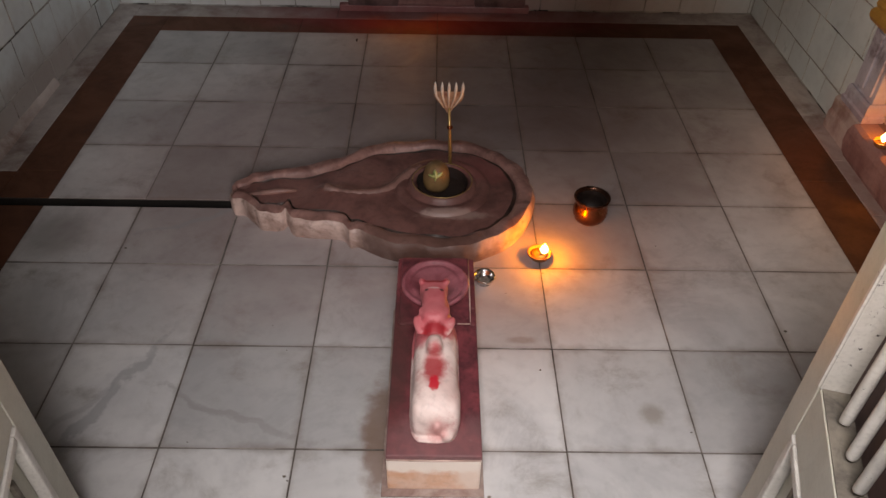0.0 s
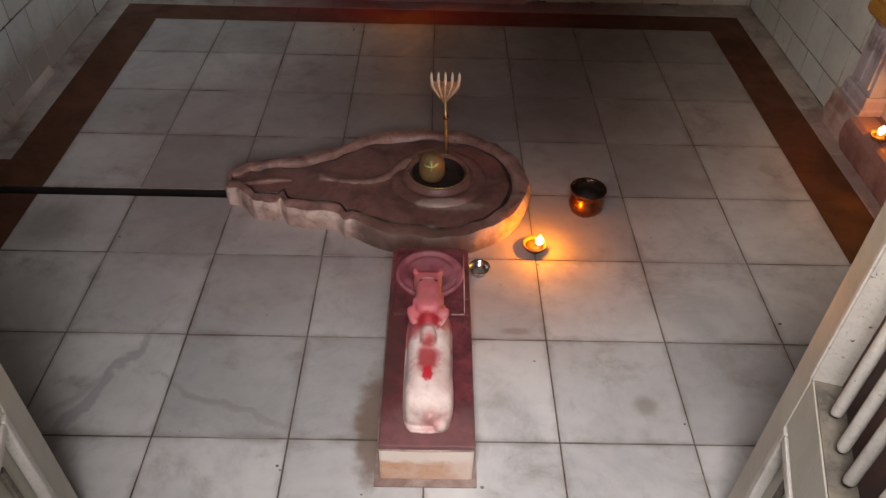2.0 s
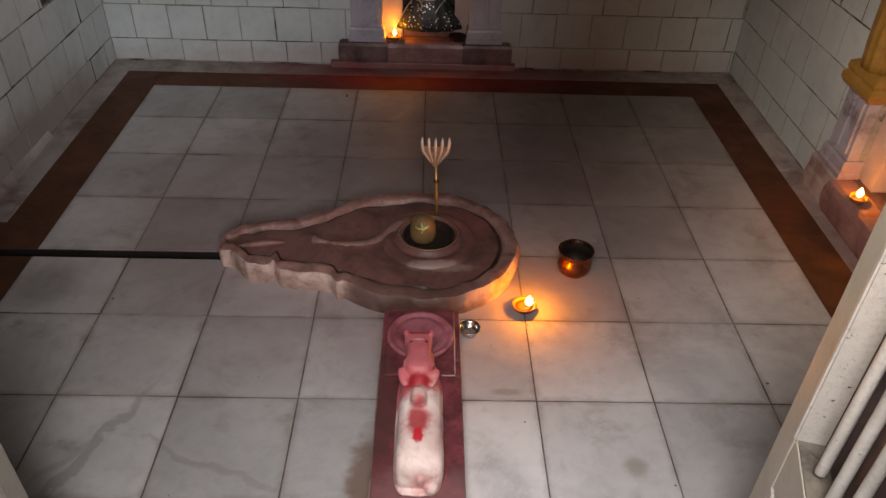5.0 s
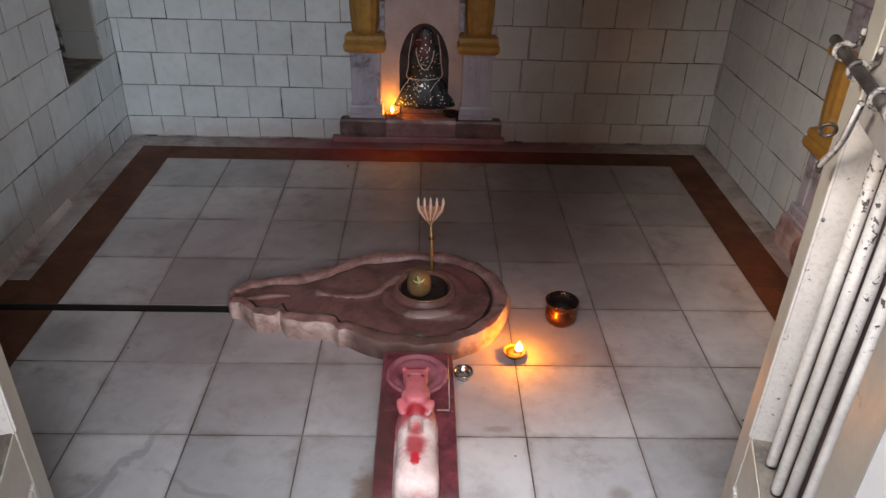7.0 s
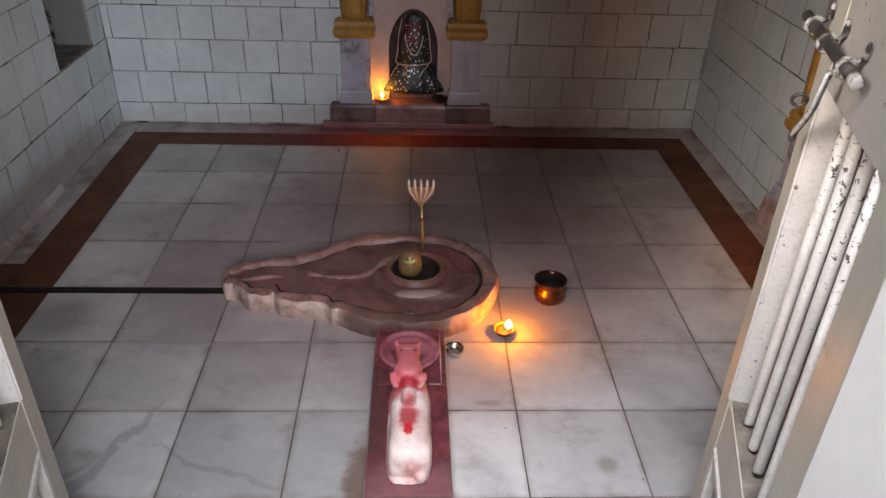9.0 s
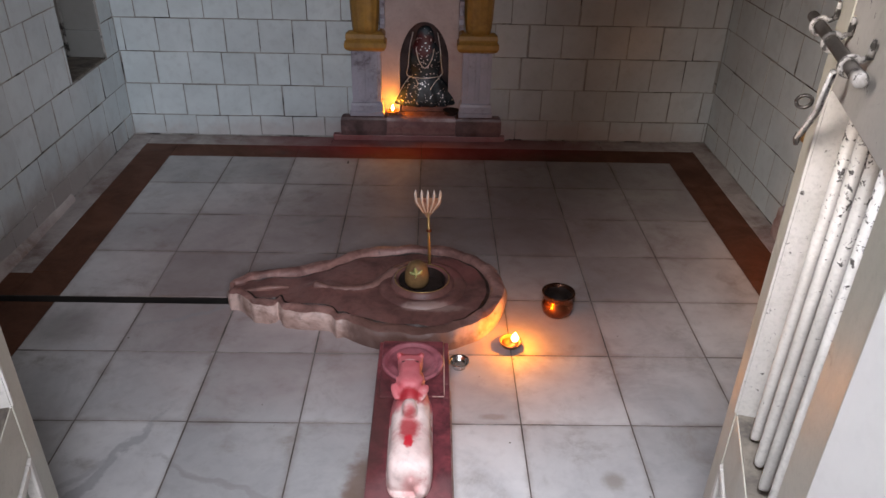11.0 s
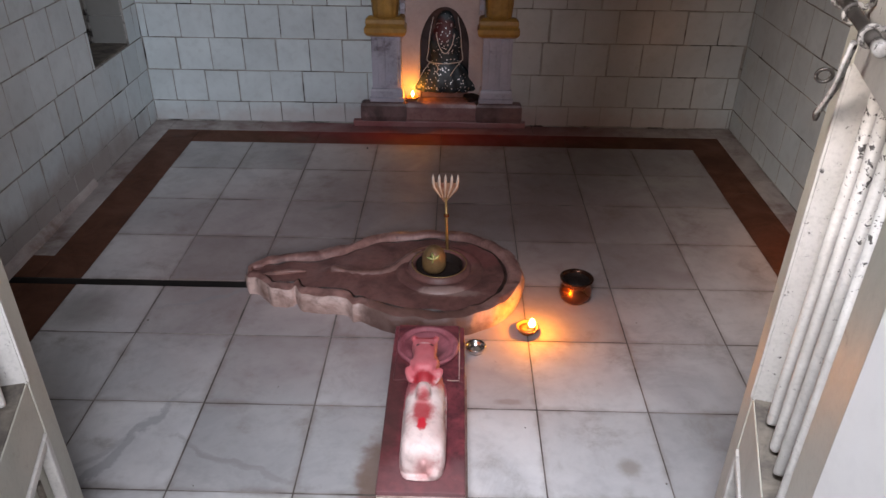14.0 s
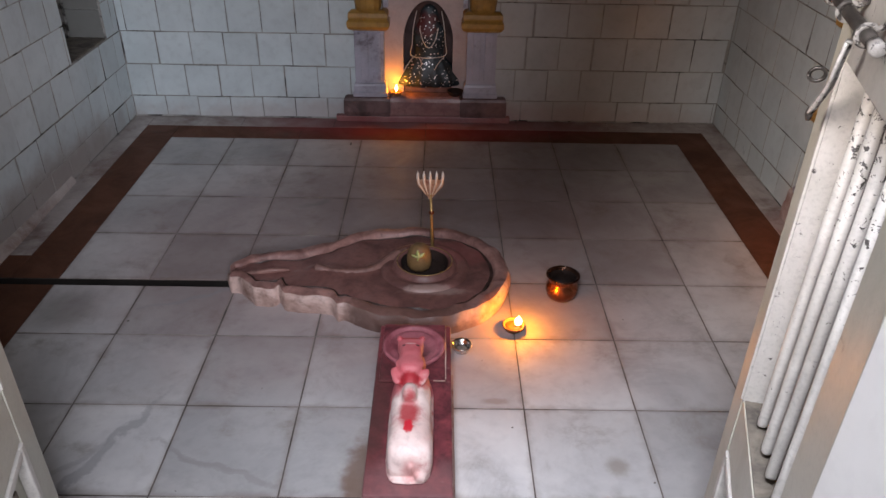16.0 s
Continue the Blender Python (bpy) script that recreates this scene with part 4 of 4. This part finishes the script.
part("rim", lathe([(0.0515, 0.0885), (0.0550, 0.0905), (0.0548, 0.0935), (0.0505, 0.0940), (0.0462, 0.0865), (0.0455, 0.0835)], 44, lid=False, cap=False), RIMCOPPER, pot, "dark tarnished rim", True)
bowl = solid("steel_bowl", lathe([(0.016, 0.0), (0.022, 0.004), (0.028, 0.018), (0.0305, 0.026), (0.0285, 0.0265), (0.025, 0.018), (0.018, 0.007), (0.002, 0.006)], 36), STEEL, "small shiny steel bowl beside the plinth", "bowl", smooth=True,
             m=pose(0.141, -1.585, 0))
part("ash", lathe([(0.018, 0.0075), (0.016, 0.011), (0.004, 0.012)], 18, Matrix.Translation((0, 0, 0))), GRIME, bowl, "dark ash in the bowl", True)

for ax, ay, ar in ((0.004, 0.006, 0.0042), (-0.009, 0.002, 0.0036), (0.010, -0.005, 0.0034), (-0.002, -0.010, 0.0040)):
    bit = bmesh.new()
    bmesh.ops.create_icosphere(bit, subdivisions=1, radius=ar, matrix=Matrix.Translation((ax, ay, 0.0125)) @ Matrix.Diagonal((1.0, 0.8, 0.6, 1)))
    part("offering_bit", bit, WORNLIP, bowl, "pale crumb in the bowl")


# ---- door leaves ----
LW, LT = 0.500, 0.050


def door_leaf(name, m, s, label):
    """Leaf in its own frame: x from the hinge to the free edge, y = 0 the face towards the way through, body behind it (y * s < 0)."""
    leaf = thing(name, label, "door", m, kind="structure")

    def bx(x0, x1, d0, d1, z0, z1, bev=0.0025):
        return box(x0, x1, *sorted((-s * d0, -s * d1)), z0, z1, bev)

    u0, u1 = 0.122, LW - 0.065
    part("hinge_stile", bx(0.035, u0, 0, LT, 0.02, 2.03), DOORPAINT, leaf)
    part("free_stile", bx(u1, LW, 0, LT, 0.02, 2.03), DOORPAINT, leaf)
    for z0, z1 in ((0.02, 0.13), (0.455, 0.568), (1.14, 1.285), (1.90, 2.03)):
        part("rail", bx(u0 + 0.0005, u1 - 0.0005, 0.0015, LT - 0.001, z0, z1), RAILPAINT if z0 > 1 else DOORPAINT, leaf)
    part("panel", bx(u0 + 0.0005, u1 - 0.0005, 0.018, 0.030, 0.1305, 0.4545, 0), DOORPAINT, leaf)
    part("panel_moulding", bx(u1 - 0.020, u1 - 0.0008, -0.003, 0.0175, 0.135, 0.452, 0.004), LOWBAR, leaf, "white edge moulding")
    part("panel_moulding", bx(u0 + 0.0008, u0 + 0.020, -0.003, 0.0175, 0.135, 0.452, 0.004), LOWBAR, leaf, "white edge moulding")
    part("panel_moulding", bx(u0 + 0.0205, u1 - 0.0205, -0.003, 0.0175, 0.434, 0.452, 0.004), LOWBAR, leaf, "white edge moulding")
    part("panel_batten", bx(u1 - 0.075, u1 - 0.062, 0.010, 0.0178, 0.14, 0.40, 0.002), GRIME, leaf, "dark crack strip in the panel")
    for za, zb in ((0.568, 1.14), (1.285, 1.90)):
        part("bar_sill", bx(u0 + 0.001, u1 - 0.001, 0.004, LT - 0.003, za, za + 0.003, 0), GRIME, leaf, "grimy ledge under the bars")
        part("inner_lining", bx(u1 - 0.0045, u1 - 0.0006, 0.0006, LT - 0.001, za + 0.0005, zb - 0.0005, 0), LININGPAINT, leaf, "white lining")
        # bead added in paler paint to draw the edge's highlight
        part("edge_bead", bx(u1 - 0.0035, u1 + 0.004, -0.0035, 0.0005, za + 0.004, zb - 0.004, 0.001), LININGPAINT, leaf, "pale edge bead drawing the bright edge line")
        # dark board added so the gaps between the bars read as shade
        part("dark_gap_board", bx(u0 + 0.001, u1 - 0.001, LT - 0.008, LT - 0.002, za + 0.001, zb - 0.001, 0), DARKBACK, leaf, "added dark board behind the bars")
        for k, x in enumerate((u1 - 0.071, u1 - 0.129, u1 - 0.187, u1 - 0.283)):
            y, sag = -s * (0.023, 0.023, 0.023, 0.009)[k], (0.0015, -0.001, 0.002, -0.0015)[k]
            zs = [za + 0.012 + 0.004 * k, za + 0.014 + 0.004 * k, za + 0.02 + 0.004 * k, (za + zb) / 2, zb + 0.004]
            part("bar", tube([(x + sag * math.sin(i), y, z) for i, z in enumerate(zs)], [0.0060, 0.0078, 0.0086, 0.0086, 0.0086], 14), LOWBAR if za < 0.6 else BARPAINT, leaf, "chipped white iron bar", True)
    return leaf


def leaf_matrix(hx_, hy_, fx_, fy_):
    d = Vector((fx_ - hx_, fy_ - hy_, 0)).normalized()
    y = Vector((0, 0, 1)).cross(d)
    return Matrix(((d.x, y.x, 0, hx_), (d.y, y.y, 0, hy_), (0, 0, 1, 0), (0, 0, 0, 1)))


right = door_leaf("door_1", leaf_matrix(0.457, -2.818, 0.588, -2.349), 1, "grey painted wooden door leaf with white bars, standing open")
left = door_leaf("door_2", leaf_matrix(-0.536, -2.818, -0.667, -2.349), -1, "grey painted wooden door leaf with white bars, standing open")

# sliding bolt on the right leaf
bolt = thing("slide_bolt", "worn iron sliding bolt with hasp on the door leaf", "door bolt", right.matrix_world.copy())
BZ, BY = 1.207, 0.019
part("rod", tube([(0.262, BY, BZ), (0.30, BY, BZ), (0.40, BY, BZ), (0.560, BY, BZ), (0.566, BY, BZ)], [0.0078, 0.0078, 0.0078, 0.0078, 0.006], 16), IRON, bolt, "dark rod", True)
part("rod_end", tube([(0.2395, BY, BZ), (0.2412, BY, BZ), (0.2615, BY, BZ)], [0.0070, 0.0086, 0.0082], 16), CHIPPED, bolt, "chipped grey rod end", True)
for x in (0.297, 0.408, 0.500):
    arc = [(x, BY + 0.0108 * math.cos(a), BZ + 0.0108 * math.sin(a)) for a in [radians(-140 + 280 * i / 16) for i in range(17)]]
    part("keeper", tube([(x, 0.001, BZ - 0.013)] + arc + [(x, 0.001, BZ + 0.013)], 0.0036, 10), CHIPPED, bolt, "chipped grey ring keeper", True)
    part("keeper_tab", tube([(x - 0.004, 0.003, BZ + 0.012), (x - 0.008, 0.004, BZ + 0.022), (x - 0.016, 0.006, BZ + 0.034)], [0.0045, 0.004, 0.0025], 8), CHIPPED, bolt, "bent dark nail tab", True)
strap = spline([(0.318, BY + 0.012, 1.192), (0.325, BY + 0.014, 1.165), (0.345, BY + 0.012, 1.135), (0.375, BY + 0.012, 1.105), (0.404, BY + 0.012, 1.079)], 5)
part("strap", tube(strap, 0.0026, 8), PALESTEEL, bolt, "bright worn hasp strap", True)
part("strap_plate", tube([p + Vector((0.008, -0.004, 0.001)) for p in strap], 0.0046, 8), CHIPPED, bolt, "chipped grey hasp plate", True)
part("strap_foot", lathe([(0.004, -0.004), (0.009, -0.002), (0.009, 0.002), (0.004, 0.004)], 16, Matrix.Translation((0.410, BY + 0.010, 1.076)) @ pose(0, 0, 0, 90, 0, 0)), IRON, bolt, "", True)
part("ring_pull", tube([(0.402 - 0.004 * math.sin(a), BY + 0.015 + 0.0095 * math.cos(a), 1.130 + 0.0095 * math.sin(a)) for a in [2 * math.pi * i / 20 for i in range(21)]], 0.0025, 8), IRON, bolt, "iron ring", True)

# ---- floor pieces ----
J = 0.0015
tile_mesh = slab_piece("floor_tile", T - J, T - J, 0.045, 0.0013, MARBLE, EDGEDIRT)
rng = random.Random(4)
for j in range(9):
    for i in range(8):
        x, y = (i - 3.5) * T, -(j + 0.5) * T
        if j == 3 and i <= 2 or j == 4 and i <= 2:
            continue
        piece("floor_tile", tile_mesh, floor, pose(x, y, rng.uniform(-0.0008, 0.0004), rng.uniform(-0.12, 0.12), rng.uniform(-0.12, 0.12), rng.choice((0, 90, 180, 270))))
drain_a = slab_piece("floor_tile", T - J, abs(DRAIN1 + 3 * T) - J / 2, 0.012, 0.0022, MARBLE)
drain_b = slab_piece("floor_tile", T - J, abs(DRAIN0 + 5 * T) - J / 2, 0.045, 0.0022, MARBLE, EDGEDIRT)
for i in range(3):
    x = (i - 3.5) * T
    piece("floor_tile", drain_a, floor, pose(x, (DRAIN1 - 3 * T) / 2 - J / 4, 0))
    piece("floor_tile", drain_b, floor, pose(x, (DRAIN0 - 5 * T) / 2 + J / 4, 0))
last = slab_piece("floor_tile", T - J, 0.072, 0.045, 0.0012, MARBLE, EDGEDIRT)
for i in range(8):
    piece("floor_tile", last, floor, pose((i - 3.5) * T, -2.783, 0))

BI, BO = 4 * T, 1.380
BW = BO - BI
band = slab_piece("band_stone", BW - J, 0.61 - J, 0.045, 0.0012, BROWN)
for sx in (-1, 1):
    for k in range(5):
        yy = 0.147 - 0.61 * (k + 0.5)
        if sx < 0 and k in (2,):
            for ya, yb in ((-1.073, DRAIN1), (DRAIN0, -1.683)):
                piece("band_stone", slab_piece("band_stone", BW - J, abs(ya - yb) - J, 0.045, 0.0012, BROWN), floor, pose(sx * (BI + BO) / 2, (ya + yb) / 2, 0))
            continue
        piece("band_stone", band, floor, pose(sx * (BI + BO) / 2, yy, 0))
bandb = slab_piece("band_stone", 0.61 - J, 0.147 - J, 0.045, 0.0012, BROWN)
for k in range(4):
    piece("band_stone", bandb, floor, pose(-BI + 0.61 * (k + 0.5), 0.0735, 0))
# pale strip along the walls
for side, x0, x1 in ((-1, XL, -BO), (1, BO, XR)):
    st = slab_piece("edge_stone", x1 - x0 - J, 0.305 - J, 0.045, 0.0012, PALE)
    for k in range(10):
        yy = YB - 0.305 * (k + 0.5)
        if side < 0 and yy < -1.05:
            continue
        piece("edge_stone", st, floor, pose((x0 + x1) / 2, yy, 0))
    if side < 0:
        piece("edge_stone", slab_piece("edge_stone", x1 - x0 - J, 0.13 - J, 0.045, 0.0012, PALE), floor, pose((x0 + x1) / 2, -1.015, 0))
        for ya, yb in ((-1.08, DRAIN1), (DRAIN0, -1.72), (-1.72, -2.25), (-2.25, YF)):
            piece("edge_stone", slab_piece("edge_stone", x1 - x0 - J, abs(ya - yb) - J, 0.045, 0.0012, BROWN), floor, pose((x0 + x1) / 2, (ya + yb) / 2, 0))
pb = slab_piece("edge_stone", 0.46 - J, YB - 0.147 - J, 0.045, 0.0012, PALE)
for k in range(6):
    piece("edge_stone", pb, floor, pose(-1.38 + 0.46 * (k + 0.5), (YB + 0.147) / 2, 0))

# ---- wall tiles ----
W = 0.163
ROWS = [0.006, 0.110, 0.271, 0.432, 0.593, 0.754, 0.915, 1.076]
full = slab_piece("wall_tile", W - 0.0014, 0.161 - 0.0023, 0.008, 0.0014, WALLTILE, WALLJOINT)
low = slab_piece("wall_tile", W - 0.0014, 0.104 - 0.0023, 0.008, 0.0014, WALLTILE, WALLJOINT)
SHIFT = [0.0, -0.04, 0.005, 0.035, -0.055, 0.02, -0.03]


def clad(wall, start, length, at, cut):
    """Rows of tiles along a wall; at(u, z) is the pose of a tile's middle; cut(a, b, z) gives what is left of a tile."""
    for r in range(len(ROWS) - 1):
        zc = (ROWS[r] + ROWS[r + 1]) / 2
        h = ROWS[r + 1] - ROWS[r]
        u = start + SHIFT[r] - W
        while u < start + length:
            left_over = cut(max(u, start), min(u + W, start + length), zc)
            u += W
            for a, b in left_over:
                if b - a < 0.012:
                    continue
                whole = abs(b - a - W) < 0.001
                me = (low if r == 0 else full) if whole else slab_piece("wall_tile", b - a - 0.0014, h - 0.0023, 0.008, 0.0014, WALLTILE, WALLJOINT)
                piece("wall_tile", me, wall, at((a + b) / 2, zc) @ pose(rng.uniform(-0.0009, 0.0009), rng.uniform(-0.0014, 0.0014), rng.uniform(0.003, 0.0058), rng.uniform(-0.5, 0.5), rng.uniform(-0.5, 0.5), rng.uniform(-0.45, 0.45)))


def hole(lo, hi, z0, z1):
    return lambda a, b, z: [(a, b)] if z < z0 or z > z1 or b <= lo or a >= hi else [(a, min(b, lo)), (max(a, hi), b)]


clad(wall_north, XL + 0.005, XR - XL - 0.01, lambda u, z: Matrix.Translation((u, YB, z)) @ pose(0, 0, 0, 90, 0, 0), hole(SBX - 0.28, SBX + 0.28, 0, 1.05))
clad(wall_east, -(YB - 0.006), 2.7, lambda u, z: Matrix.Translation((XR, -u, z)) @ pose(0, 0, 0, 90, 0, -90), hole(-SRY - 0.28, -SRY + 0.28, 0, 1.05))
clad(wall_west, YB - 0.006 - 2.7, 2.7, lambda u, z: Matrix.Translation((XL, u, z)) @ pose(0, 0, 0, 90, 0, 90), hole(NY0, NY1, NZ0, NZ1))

# upper wall tiles, out of reach of the eye, darkened to bounce less light
def upper_tiles(wall, start, length, at):
    bm = bmesh.new()
    for r in range(11):
        z0 = 1.076 + 0.161 * r
        u = start
        while u < start + length - 0.05:
            b = min(u + W, start + length)
            q = [bm.verts.new(at(x, z) @ Vector((0, 0, 0.004))) for x, z in ((u + 0.002, z0 + 0.002), (b - 0.002, z0 + 0.002), (b - 0.002, z0 + 0.159), (u + 0.002, z0 + 0.159))]
            bm.faces.new(q)
            u += W
    tagged(part("upper_tiles", bm, PLASTER, wall, "dark upper wall tiles, out of view"), kind="stuff")


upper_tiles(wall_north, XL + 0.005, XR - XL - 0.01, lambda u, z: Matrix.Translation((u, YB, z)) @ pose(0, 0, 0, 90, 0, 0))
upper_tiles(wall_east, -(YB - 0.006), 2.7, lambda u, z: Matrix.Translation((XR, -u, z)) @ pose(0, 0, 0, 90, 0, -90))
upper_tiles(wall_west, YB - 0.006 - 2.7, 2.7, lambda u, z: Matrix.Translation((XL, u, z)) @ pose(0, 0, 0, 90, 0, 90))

# loose crumbs of dirt on the floor
bm = bmesh.new()
for x, y, r in ((-0.318, -2.205, 0.0045), (-0.31, -2.215, 0.003), (-0.305, -1.575, 0.0028), (-0.37, -1.845, 0.002), (0.268, -1.90, 0.003), (0.60, -2.08, 0.003), (0.93, -1.76, 0.005), (0.125, -2.25, 0.005),
                (-0.13, -2.27, 0.003), (-0.42, -1.76, 0.002), (0.20, -1.63, 0.002), (0.31, -1.545, 0.003), (-0.9, -1.46, 0.004), (0.66, -1.42, 0.0025), (-0.55, -2.12, 0.002)):
    bmesh.ops.create_icosphere(bm, subdivisions=1, radius=r, matrix=Matrix.Translation((x, y, r * 0.4)) @ Matrix.Diagonal((1.0, 0.7, 0.6, 1)))
solid("crumbs", bm, GRIME, "tiny dark crumbs of dirt scattered on the marble floor", "dirt", "stuff")
